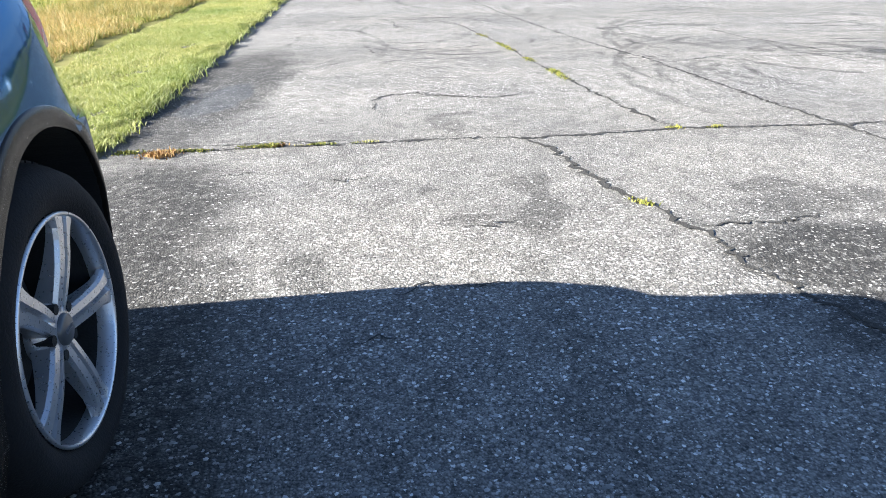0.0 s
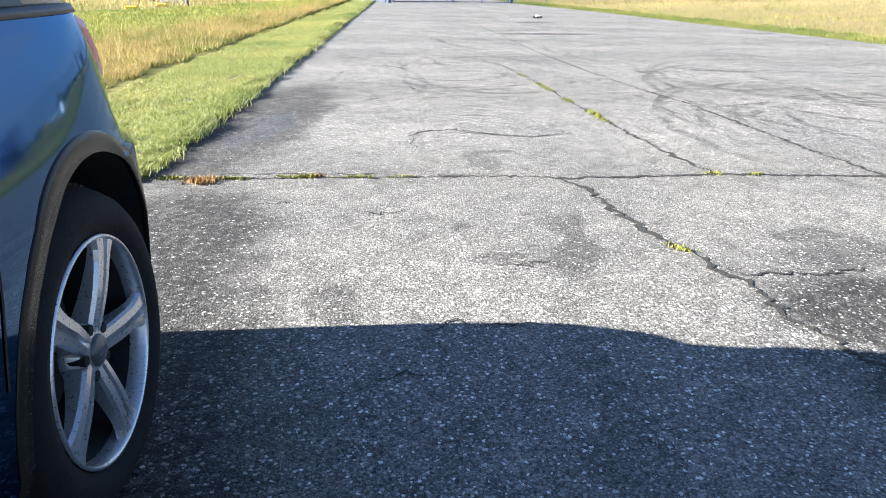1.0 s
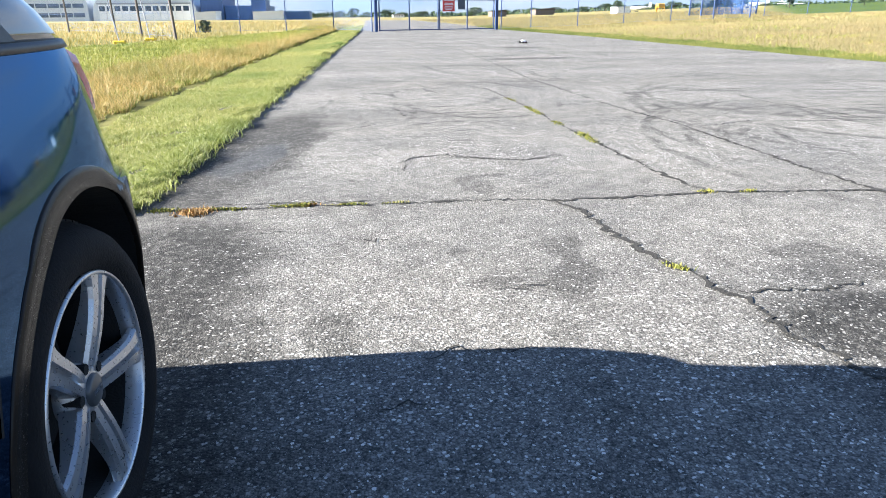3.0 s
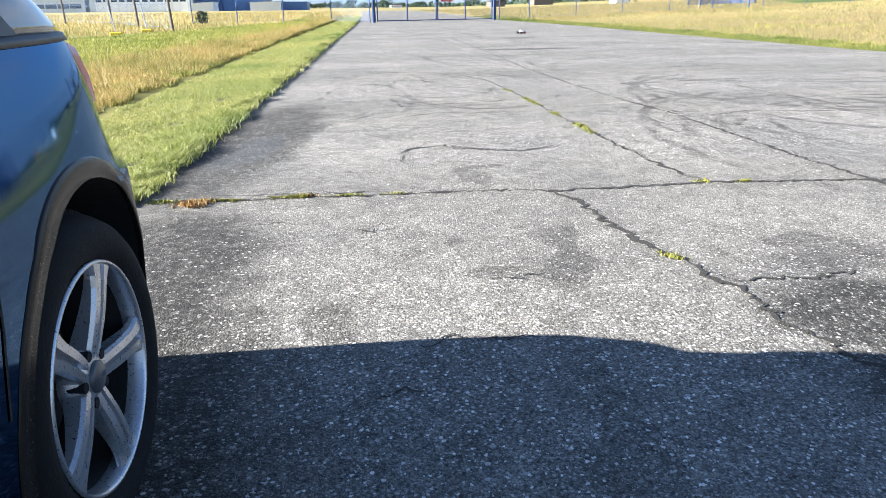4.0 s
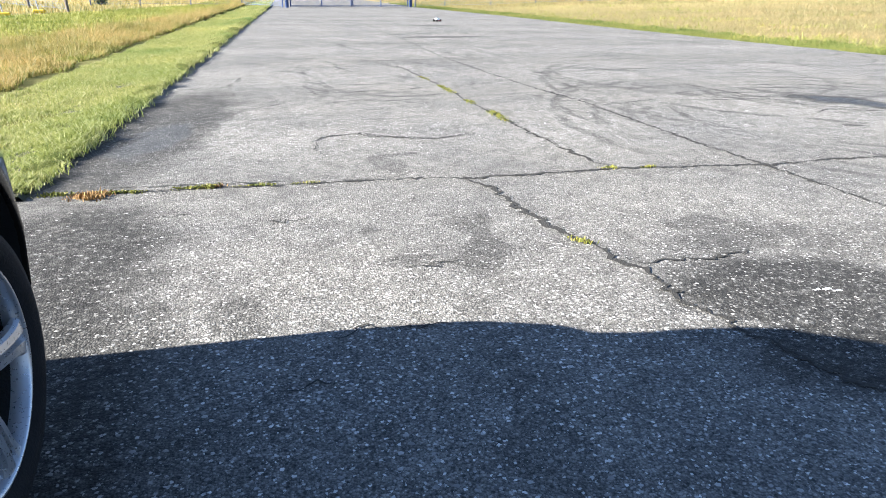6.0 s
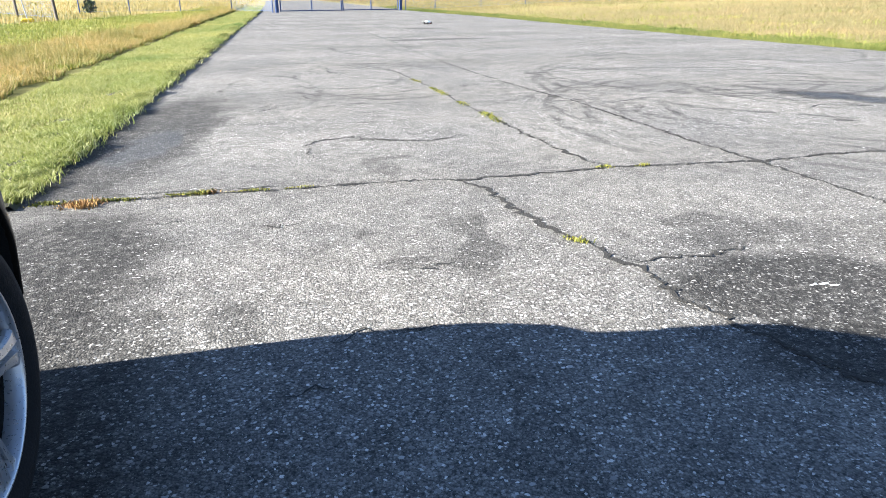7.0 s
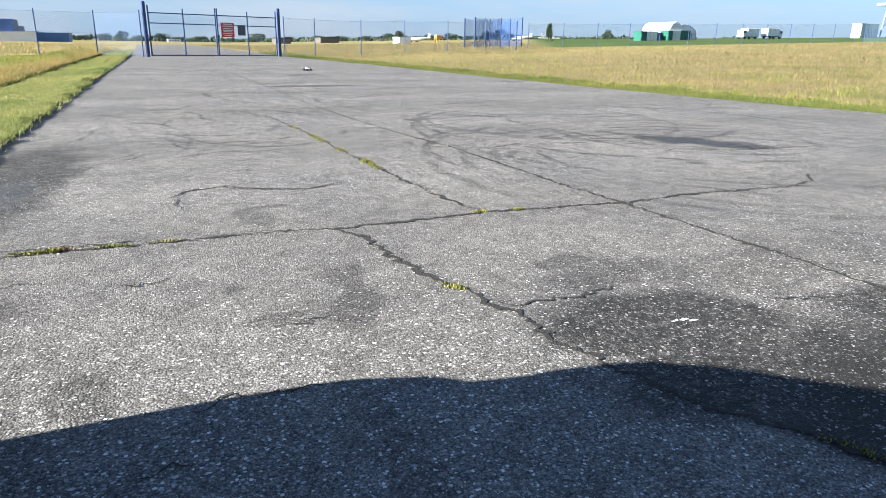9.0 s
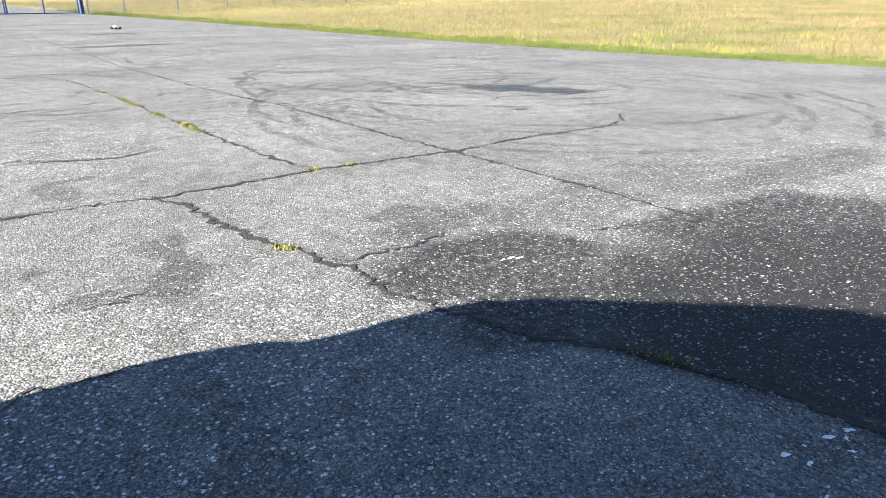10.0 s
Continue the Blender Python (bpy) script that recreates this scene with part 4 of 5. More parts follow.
def toy_truck(x, y, turn):
    t = thing("toy_truck", (x, y, land(x, y)), "white and blue radio-controlled toy truck with big black wheels", "toy car", "", turn)
    t.scale = (0.5, 0.5, 0.5)
    part("chassis", a_box((0.13, 0.30, 0.03), (0, 0, 0.085), (0, 0, 0), 0.008), BLACK, t)
    bm = bmesh.new()
    prof = ((-0.20, 0.105, 0.155), (-0.13, 0.10, 0.185), (-0.06, 0.10, 0.225), (0.05, 0.10, 0.225), (0.10, 0.10, 0.18), (0.20, 0.10, 0.15))
    rows = []
    for py, lo, hi in prof:
        w = 0.085 if hi > 0.2 else 0.10
        rows.append([bm.verts.new(c) for c in ((-0.10, py, lo), (-w, py, hi - 0.012), (-w + 0.02, py, hi), (w - 0.02, py, hi), (w, py, hi - 0.012), (0.10, py, lo))])
    for p, q in zip(rows, rows[1:]):
        for k in range(5):
            bm.faces.new((p[k], p[k + 1], q[k + 1], q[k]))
    bm.faces.new(rows[0]), bm.faces.new(list(reversed(rows[-1])))
    bmesh.ops.recalc_face_normals(bm, faces=bm.faces)
    part("shell", bm, WHITE, t, "glossy white shell")
    part("rear_window", a_box((0.13, 0.05, 0.004), (0, -0.098, 0.209), (32, 0, 0)), WINDOW, t)
    part("windscreen", a_box((0.13, 0.05, 0.004), (0, 0.078, 0.206), (-41, 0, 0)), WINDOW, t)
    part("stripe", a_box((0.07, 0.09, 0.004), (0, 0.0, 0.2275)), TOY_BLUE, t, "bright blue roof stripe")
    part("stripe", a_box((0.12, 0.07, 0.004), (0, 0.15, 0.17), (-16, 0, 0)), TOY_BLUE, t, "bright blue bonnet stripe")
    part("bumper", a_box((0.16, 0.03, 0.03), (0, -0.215, 0.105), (0, 0, 0), 0.008), TOY_RED, t, "red bumper")
    part("bumper", a_box((0.15, 0.03, 0.03), (0, 0.215, 0.095), (0, 0, 0), 0.008), TOY_RED, t, "red bumper")
    for sx in (-1, 1):
        for sy in (-1, 1):
            bm = lathe([(0.03, -0.04), (0.062, -0.042), (0.074, -0.03), (0.076, 0.0), (0.074, 0.03), (0.062, 0.042), (0.03, 0.036), (0.0, 0.03)], 20)
            for k in range(16):
                a = 2 * math.pi * k / 16
                box(bm, (0.07, 0.012, 0.008), (0, 0.077 * math.cos(a), 0.077 * math.sin(a)), (math.degrees(a) - 90, 0, 0))
            w = part("wheel", bm, RUBBER, t)
            w.location = (sx * 0.145, sy * 0.15, 0.08)
            part("axle", a_tube((sx * 0.03, sy * 0.15, 0.085), (sx * 0.14, sy * 0.15, 0.08), 0.012, 8), BLACK, t)
    return t


toy_truck(5.15, 22.6, 205)

# ---------------------------------------------------------------- gate and fences
GATE_A, GATE_B = Vector((0.68, 38.75, 0.155)), Vector((7.97, 41.4, 0.16))


def gate():
    """Two leaves of blue steel between square posts."""
    d = GATE_B - GATE_A
    span, turn = d.length, math.degrees(math.atan2(d.y, d.x))
    g = thing("metal_gate", tuple(GATE_A), "closed double-leaf blue steel gate across the road with two signs", "gate", "", turn)
    for x in (0, span):
        part("gate_post", a_box((0.15, 0.15, 2.75), (x, 0, 1.34), (0, 0, 0), 0.01), POST_BLUE, g, "thick blue square post")
    half = span / 2
    for leaf in (0, 1):
        a, b = leaf * half + (0.2 if leaf == 0 else 0.05), (leaf + 1) * half - (0.05 if leaf == 0 else 0.2)
        m = (a + b) / 2
        for x, h in ((a, 2.5), (m, 2.4), (b, 2.5)):
            part("stile", a_box((0.06, 0.05, h), (x, 0, 0.04 + h / 2), (0, 0, 0), 0.004), POST_BLUE, g)
        for z in (0.08, 1.68, 2.18):
            part("rail", a_box((b - a, 0.045, 0.05), (m, 0, z), (0, 0, 0), 0.004), POST_BLUE, g)
        bm = bmesh.new()
        chain(bm, Vector((a, 0, 0.1)), Vector((b, 0, 0.1)), 2.08, 0.1)
        part("mesh_panel", bm, WIRE, g, "fine wire mesh")
    part("latch", a_box((0.22, 0.05, 0.07), (half, -0.06, 1.1), (0, 0, 0), 0.006), POST_BLUE, g)
    part("sign", a_box((0.78, 0.015, 0.76), (half + 0.62, -0.045, 1.44), (0, 0, 0), 0.006), SIGN_RED, g, "red warning sign with white bars of lettering")
    for z, w in ((1.74, 0.5), (1.64, 0.62), (1.5, 0.56), (1.42, 0.6), (1.34, 0.5), (1.24, 0.58), (1.15, 0.44)):
        part("sign_bar", a_box((w, 0.004, 0.035), (half + 0.62, -0.056, z)), WHITE, g)
    part("sign", a_box((0.48, 0.015, 0.56), (half + 1.46, -0.045, 1.44), (0, 0, 0), 0.006), SIGN_GREY, g, "dark grey-blue notice")
    return g


def chain(bm, a, b, height, pitch, r=0.0026):
    """Diagonal wires of a mesh fence between two feet."""
    d = b - a
    span = d.length
    u = d / span
    k = -height
    side = Vector((-u.y, u.x, 0)) * r
    while k < span:
        for lean in (1, -1):
            s0, s1 = (k, k + height) if lean == 1 else (k + height, k)
            z0, z1 = 0.0, height
            # clip to the panel
            def clip(s0, z0, s1, z1):
                pts = []
                for s, z, so, zo in ((s0, z0, s1, z1), (s1, z1, s0, z0)):
                    if s < 0:
                        f = (0 - s) / (so - s)
                        s, z = 0, z + (zo - z) * f
                    if s > span:
                        f = (span - s) / (so - s)
                        s, z = span, z + (zo - z) * f
                    pts.append((s, z))
                return pts
            (s0, z0), (s1, z1) = clip(s0, z0, s1, z1)
            if abs(s1 - s0) < 0.02:
                continue
            p, q = a + u * s0 + Vector((0, 0, z0)), a + u * s1 + Vector((0, 0, z1))
            p.z += (b.z - a.z) * s0 / span
            q.z += (b.z - a.z) * s1 / span
            w = (q - p).normalized().cross(Vector((-u.y, u.x, 0))) * r
            v = [bm.verts.new(c) for c in (p - w, p + w, q + w, q - w)]
            bm.faces.new(v)
        k += pitch


def fence(points, height, label, group, colour=POST_BLUE, pitch=0.12, wires=True, heavy=(), r=0.03, lean=None, gauge=0.0026, net=None):
    """Posts, straining wires and mesh along a line of feet on the ground."""
    feet = [Vector((x, y, land(x, y))) for x, y in points]
    f = thing("fence", tuple(feet[0]), label, "fence", group)
    o = feet[0].copy()
    for i, p in enumerate(feet):
        q = p - o
        tip = Vector((0, 0, height)) + (lean[i] if lean else Vector((0, 0, 0)))
        part("post", a_tube(q - Vector((0, 0, 0.1)), q + tip, r * (1.8 if i in heavy else 1.0), 8), colour, f)
    if wires:
        for i, (a, b) in enumerate(zip(feet, feet[1:])):
            bm = bmesh.new()
            chain(bm, a - o + Vector((0, 0, 0.06)), b - o + Vector((0, 0, 0.06)), height - 0.2, pitch, gauge)
            part("mesh_panel", bm, net or WIRE, f, "fine wire mesh")
            for z in (0.1, height * 0.5, height - 0.12):
                part("line_wire", a_tube(a - o + Vector((0, 0, z)), b - o + Vector((0, 0, z)), 0.005, 4), WIRE, f)
    return f


gate()
fence([(8.3, 41.6), (10.6, 43.4), (14.3, 45.4), (18.2, 47.2), (22.3, 48.6), (26.0, 49.4), (29.0, 49.6)], 2.3, "blue steel post and wire mesh fence along the field", "boundary fence", heavy=(6,))
fence([(31.6, 52.0)] + [(37.7 + 4.15 * k, 55.6 + 0.25 * k) for k in range(12)], 2.25, "blue steel post and wire mesh fence along the rising field", "boundary fence")
fence([(84.5, 57.8), (85.6, 53.0), (86.6, 48.5), (87.5, 44.0)], 2.35, "blue steel post and wire mesh fence round the far corner", "boundary fence")
fence([(0.45, 38.7), (-1.75, 41.6), (-4.5, 41.6), (-7.0, 40.8), (-9.2, 39.6)], 2.3, "blue steel post and wire mesh fence beside the gate", "boundary fence")
lean_rng = random.Random(5)
fence([(-8.1, 30.9), (-11.0, 36.0), (-14.2, 42.0), (-18.5, 46.5), (-22.5, 50.0)], 2.1, "old leaning wooden posts of a sagging wire fence", "old fence", POST_GREY, 0.2, True, (), 0.06,
      [Vector((lean_rng.uniform(-0.25, 0.0), 0, 0)) for _ in range(5)])
# blue mesh pen on the field
pen = [(33.5, 66.0), (35.3, 67.0), (37.5, 67.5), (39.3, 66.0)]
fence(pen, 3.1, "blue mesh pen standing on the field", "mesh pen", POST_BLUE, 0.07, True, (0, 3), 0.05, None, 0.005, NET_BLUE)
fence([(x + 0.5, y + 3.5) for x, y in pen], 3.1, "blue mesh pen standing on the field", "mesh pen", POST_BLUE, 0.07, True, (0, 3), 0.05, None, 0.005, NET_BLUE)


def leaning_brace(x, y, dx, label):
    b = thing("fence_brace", (x, y, land(x, y)), label, "fence brace", "fence braces")
    part("stay", a_tube((0, 0, 0.05), (dx, 0.3, 1.95), 0.02, 8), GALV, b, "grey galvanised tube")
    part("foot", a_box((0.42, 0.25, 0.12), (0, 0, 0.05), (0, 0, 8), 0.03), YELLOW, b, "yellow foot block")
    return b


leaning_brace(-8.9, 26.2, -0.35, "leaning grey fence stay on a yellow foot block")
leaning_brace(-8.7, 29.3, -0.3, "leaning grey fence stay on a yellow foot block")

# ---------------------------------------------------------------- buildings


def put_windows(b, x0, x1, y, z, n, w, h):
    for k in range(n):
        x = x0 + (x1 - x0) * (k + 0.5) / n
        win = part("window", a_box((w, 0.08, h), (x, y - 0.05, z)), PALE, b)
        part("pane", a_box((w - 0.16, 0.04, h - 0.16), (x, y - 0.1, z)), WINDOW, win)


def block(name, x0, x1, y, h, depth, wall, roof, label, windows=(), rise=0.0, ribs=0):
    z = land((x0 + x1) / 2, y) - 0.1
    b = thing(name, ((x0 + x1) / 2, y, z), label, "building")
    w = x1 - x0
    part("wall", a_box((w, depth, h), (0, depth / 2, h / 2)), wall, b)
    if rise:
        bm = bmesh.new()
        v = [bm.verts.new(c) for c in ((-w / 2 - 0.2, -0.2, h), (w / 2 + 0.2, -0.2, h + rise), (w / 2 + 0.2, depth, h + rise), (-w / 2 - 0.2, depth, h),
                                       (-w / 2 - 0.2, -0.2, h - 0.15), (w / 2 + 0.2, -0.2, h - 0.15), (w / 2 + 0.2, depth, h - 0.15), (-w / 2 - 0.2, depth, h - 0.15))]
        for f in ((0, 1, 2, 3), (7, 6, 5, 4), (0, 4, 5, 1), (1, 5, 6, 2), (2, 6, 7, 3), (3, 7, 4, 0)):
            bm.faces.new([v[k] for k in f])
        part("roof", bm, roof, b)
    else:
        part("roof", a_box((w + 0.3, depth + 0.3, 0.25), (0, depth / 2, h + 0.125), (0, 0, 0), 0.04), roof, b)
    for k in range(ribs):
        part("rib", a_box((0.12, 0.12, h - 0.2), (-w / 2 + w * (k + 0.5) / ribs, -0.07, h / 2)), wall, b)
    for row in windows:
        put_windows(b, *row)
    return b


def arched_hangar(x0, x1, y, h, depth, label):
    z = land((x0 + x1) / 2, y) - 0.1
    b = thing("hangar", ((x0 + x1) / 2, y, z), label, "hangar")
    w = (x1 - x0) / 2
    bm = bmesh.new()
    rows = []
    for j in range(2):
        row = []
        for k in range(25):
            a = math.pi * k / 24
            row.append(bm.verts.new((-w * math.copysign(abs(math.cos(a)) ** 0.7, math.cos(a)), j * depth, h * math.sin(a) ** 0.6)))
        rows.append(row)
    for k in range(24):
        bm.faces.new((rows[0][k], rows[0][k + 1], rows[1][k + 1], rows[1][k]))
    bm.faces.new(list(reversed(rows[0]))), bm.faces.new(rows[1])
    bmesh.ops.recalc_face_normals(bm, faces=bm.faces)
    part("shell", bm, PALE, b, "pale ribbed metal skin")
    n = 12
    for k in range(n):
        x = -w * 0.88 + 1.76 * w * (k + 0.5) / n
        d = part("door_panel", a_box((1.7 * w / n, 0.15, h * 0.52), (x, -0.12, h * 0.27), (0, 0, 0), 0.03), WHITE, b)
        part("pane", a_box((1.3 * w / n, 0.05, h * 0.16), (x, -0.22, h * 0.4)), WINDOW, d)
    part("lintel", a_box((1.8 * w, 0.3, h * 0.05), (0, -0.15, h * 0.56)), GALV, b)
    return b


S = 250 / 180.0
arched_hangar(-64.5 * S, -40.0 * S, 250, 10.0, 40, "large pale arched hangar with white sliding doors")
block("office_block", -100 * S, -65.5 * S, 250, 7.0, 20, PALE, BLUE_CLAD, "pale two-storey office block with rows of windows", ((-24, 23, 0, 2.0, 12, 3.7, 1.5), (-24, 23, 0, 5.0, 12, 3.7, 1.5)))
block("warehouse", -39.2 * S, -33.8 * S, 252, 7.0, 25, NAVY, NAVY, "dark blue clad warehouse end", ribs=6)
block("warehouse", -33.6 * S, -23.4 * S, 254, 4.6, 25, BLUE_CLAD, BLUE_CLAD, "lower blue clad warehouse", ribs=9)
block("warehouse", -26.8 * S, -23.3 * S, 252, 6.4, 12, NAVY, NAVY, "small dark blue clad tower unit", ribs=4)
block("shed", -39.0 * S, -34.0 * S, 240, 2.6, 9, WHITE, WHITE, "small white shed with a sloping roof", (), 0.4)
block("shed", -25.4 * S, -18.2 * S, 240, 2.7, 12, WHITE, WHITE, "white shed with a sloping roof", (), 0.35)
block("shed", -18.2 * S, -12.1 * S, 242, 2.5, 14, BLUE_CLAD, BLUE_CLAD, "long low blue shed", ribs=6)

# right-hand far side: tents, containers, lorries
for name, x0, x1, y, h, wall, label in (("container", 127.2, 129.2, 150, 2.3, GREEN_BOX, "dark green steel shipping container"), ("container", 129.3, 132.8, 150, 2.3, WHITE, "white steel shipping container"),
                                        ("container", 132.9, 135.2, 151, 2.0, NAVY, "dark blue-grey steel shipping container"), ("container", 135.8, 137.4, 149, 2.5, GREEN_BOX, "dark green steel shipping container"),
                                        ("container", 137.5, 140.2, 149, 2.5, WHITE, "white steel shipping container"), ("container", 140.3, 143.8, 149, 2.4, GREEN_BOX, "dark green steel shipping container"),
                                        ("container", 217.0, 221.5, 150, 4.3, PALE, "pale site cabin stack"), ("container", 221.6, 227.5, 151, 4.2, WHITE, "white site cabin standing on the hill")):
    block(name, x0, x1, y, h, 3.0, wall, wall, label, ribs=6)


def marquee(x0, x1, y, h, label):
    z = land((x0 + x1) / 2, y) - 0.1
    b = thing("marquee", ((x0 + x1) / 2, y, z), label, "tent")
    w = x1 - x0
    bm = bmesh.new()
    rows = []
    for yy in (0, 12):
        rows.append([bm.verts.new(c) for c in ((-w / 2, yy, 0), (-w / 2, yy, h * 0.62), (-w * 0.3, yy, h * 0.9), (0, yy, h), (w * 0.3, yy, h * 0.9), (w / 2, yy, h * 0.62), (w / 2, yy, 0))])
    for k in range(6):
        bm.faces.new((rows[0][k], rows[0][k + 1], rows[1][k + 1], rows[1][k]))
    bm.faces.new(rows[0]), bm.faces.new(rows[1])
    bmesh.ops.recalc_face_normals(bm, faces=bm.faces)
    part("cover", bm, WHITE, b, "white canvas")
    for k in range(7):
        part("pole", a_tube((-w / 2 + w * k / 6, -0.1, 0), (-w / 2 + w * k / 6, -0.1, h * 0.62), 0.08, 6), GALV, b)
    return b


marquee(148.2, 158.5, 162, 4.6, "large white marquee with a canvas roof")
marquee(143.6, 148.2, 157, 5.2, "smaller white marquee beside the large one")


def lorry(x, y, turn, label):
    z = land(x, y)
    t = thing("lorry", (x, y, z), label, "lorry", "parked lorries", turn)
    part("box_body", a_box((5.2, 2.4, 2.3), (0.4, 0, 1.9), (0, 0, 0), 0.08), WHITE, t)
    cab = part("cab", a_box((1.7, 2.3, 2.0), (-3.2, 0, 1.5), (0, 0, 0), 0.2), WHITE, t)
    part("windscreen", a_box((1.2, 2.34, 0.7), (-3.35, 0, 1.95)), WINDOW, cab)
    part("chassis", a_box((6.6, 1.8, 0.25), (-0.4, 0, 0.68)), BLACK, t)
    for sx in (-3.0, 1.6):
        for sy in (-1.0, 1.0):
            part("wheel", a_tube((sx, sy - 0.14, 0.45), (sx, sy + 0.14, 0.45), 0.45, 16), RUBBER, t)
    return t


lorry(167.5, 150, 5, "white box lorry parked on the far hill")
lorry(176.5, 150, 185, "white box lorry with a dark chassis parked on the hill")


def light_aircraft(x, y, turn, label):
    z = land(x, y)
    t = thing("light_aircraft", (x, y, z), label, "aircraft", "parked aircraft", turn)
    bm = bmesh.new()
    rows = []
    for px, r, pz in ((-4.2, 0.12, 1.5), (-2.0, 0.42, 1.35), (0.2, 0.62, 1.25), (1.8, 0.55, 1.15), (2.8, 0.3, 1.1)):
        rows.append([bm.verts.new((px, r * math.cos(2 * math.pi * k / 10), pz + r * math.sin(2 * math.pi * k / 10))) for k in range(10)])
    for p, q in zip(rows, rows[1:]):
        for k in range(10):
            bm.faces.new((p[k], p[(k + 1) % 10], q[(k + 1) % 10], q[k]))
    bm.faces.new(rows[0]), bm.faces.new(rows[-1])
    bmesh.ops.recalc_face_normals(bm, faces=bm.faces)
    part("fuselage", bm, WHITE, t, "", True)
    part("wing", a_box((1.4, 9.6, 0.16), (0.5, 0, 0.95), (0, 0, 0), 0.05), WHITE, t)
    part("tailplane", a_box((0.8, 3.0, 0.1), (-3.9, 0, 1.6), (0, 0, 0), 0.03), WHITE, t)
    part("fin", a_box((0.9, 0.12, 1.5), (-4.0, 0, 2.1), (0, -18, 0), 0.04), WHITE, t)
    part("canopy", a_box((1.5, 0.9, 0.5), (0.5, 0, 1.85), (0, 0, 0), 0.2), WINDOW, t)
    for px, py in ((2.0, 0), (0.1, -1.2), (0.1, 1.2)):
        part("wheel", a_tube((px, py - 0.08, 0.22), (px, py + 0.08, 0.22), 0.22, 12), RUBBER, t)
        part("leg", a_tube((px, py, 0.22), (px, py * 0.5, 1.0), 0.05, 6), GALV, t)
    return t


light_aircraft(88.0, 215, 170, "small white light aircraft parked on the airfield")
light_aircraft(125.0, 217, 15, "small white light aircraft parked on the airfield")
light_aircraft(132.0, 222, 165, "small white light aircraft parked on the airfield")
light_aircraft(140.0, 215, 20, "small white light aircraft parked on the airfield")


def yellow_tower(x, y):
    t = thing("access_platform", (x, y, land(x, y)), "yellow-orange access platform standing on the airfield", "platform")
    for sx in (-0.9, 0.9):
        for sy in (-0.9, 0.9):
            part("leg", a_tube((sx, sy, 0), (sx, sy, 1.1), 0.08, 6), ORANGE, t)
    part("tank", a_box((2.0, 1.8, 1.2), (0, 0, 1.6), (0, 0, 0), 0.15), ORANGE, t)
    part("ladder", a_box((0.5, 0.1, 1.5), (-1.2, -0.6, 0.75), (0, 12, 0)), ORANGE, t)
    return t


yellow_tower(84.5, 190)
block("clubhouse", 67.5, 71.0, 178, 1.5, 5, WHITE, PALE, "low white clubhouse far across the field")
block("house", 46.0, 51.0, 240, 1.9, 8, POST_GREY, BARK, "distant low brown house with a dark roof", (), 0.5)
block("house", 64.0, 71.0, 250, 2.0, 8, POST_GREY, BARK, "distant low brown house with a dark roof", (), 0.5)
block("house", 20.0, 27.0, 420, 1.9, 8, WHITE, POST_GREY, "distant white bungalow with a dark roof", ((-3, 3, 0, 1.0, 4, 0.8, 0.7),), 0.4)

def stair_tower(x, y):
    """A steel observation platform on raking legs, with a stair up to it."""
    t = thing("observation_tower", (x, y, land(x, y) - 0.1), "grey steel observation platform on tall legs with a stair", "tower")
    for sx in (-1, 1):
        for sy in (-1, 1):
            part("leg", a_tube((sx * 4.2, sy * 3.0, 0), (sx * 3.6, sy * 2.6, 10.0), 0.28, 8), GALV, t)
            part("brace", a_tube((sx * 4.0, sy * 2.9, 3.0), (-sx * 3.7, sy * 2.7, 9.6), 0.12, 6), GALV, t)
    part("deck", a_box((15.0, 8.0, 0.9), (0, 0, 10.4), (0, 0, 0), 0.08), GALV, t)
    part("cabin", a_box((9.0, 6.0, 3.2), (1.5, 0, 12.4), (0, 0, 0), 0.15), PALE, t, "pale cabin on the deck")
    for k in range(9):
        part("rail_post", a_tube((-7.3 + 1.82 * k, -3.9, 10.8), (-7.3 + 1.82 * k, -3.9, 12.0), 0.06, 6), GALV, t)
    part("handrail", a_tube((-7.4, -3.9, 12.0), (7.4, -3.9, 12.0), 0.07, 6), GALV, t)
    for sy in (-3.4, -4.6):
        part("stair_string", a_box((11.6, 0.15, 0.45), (-2.4, sy, 5.2), (0, -62, 0)), GALV, t)
    for k in range(14):
        part("tread", a_box((0.5, 1.1, 0.08), (-4.9 + 5.0 * (k + 0.5) / 14, -4.0, 0.4 + 9.6 * (k + 0.5) / 14)), GALV, t)
    return t


stair_tower(236.0, 150)

# ---------------------------------------------------------------- trees


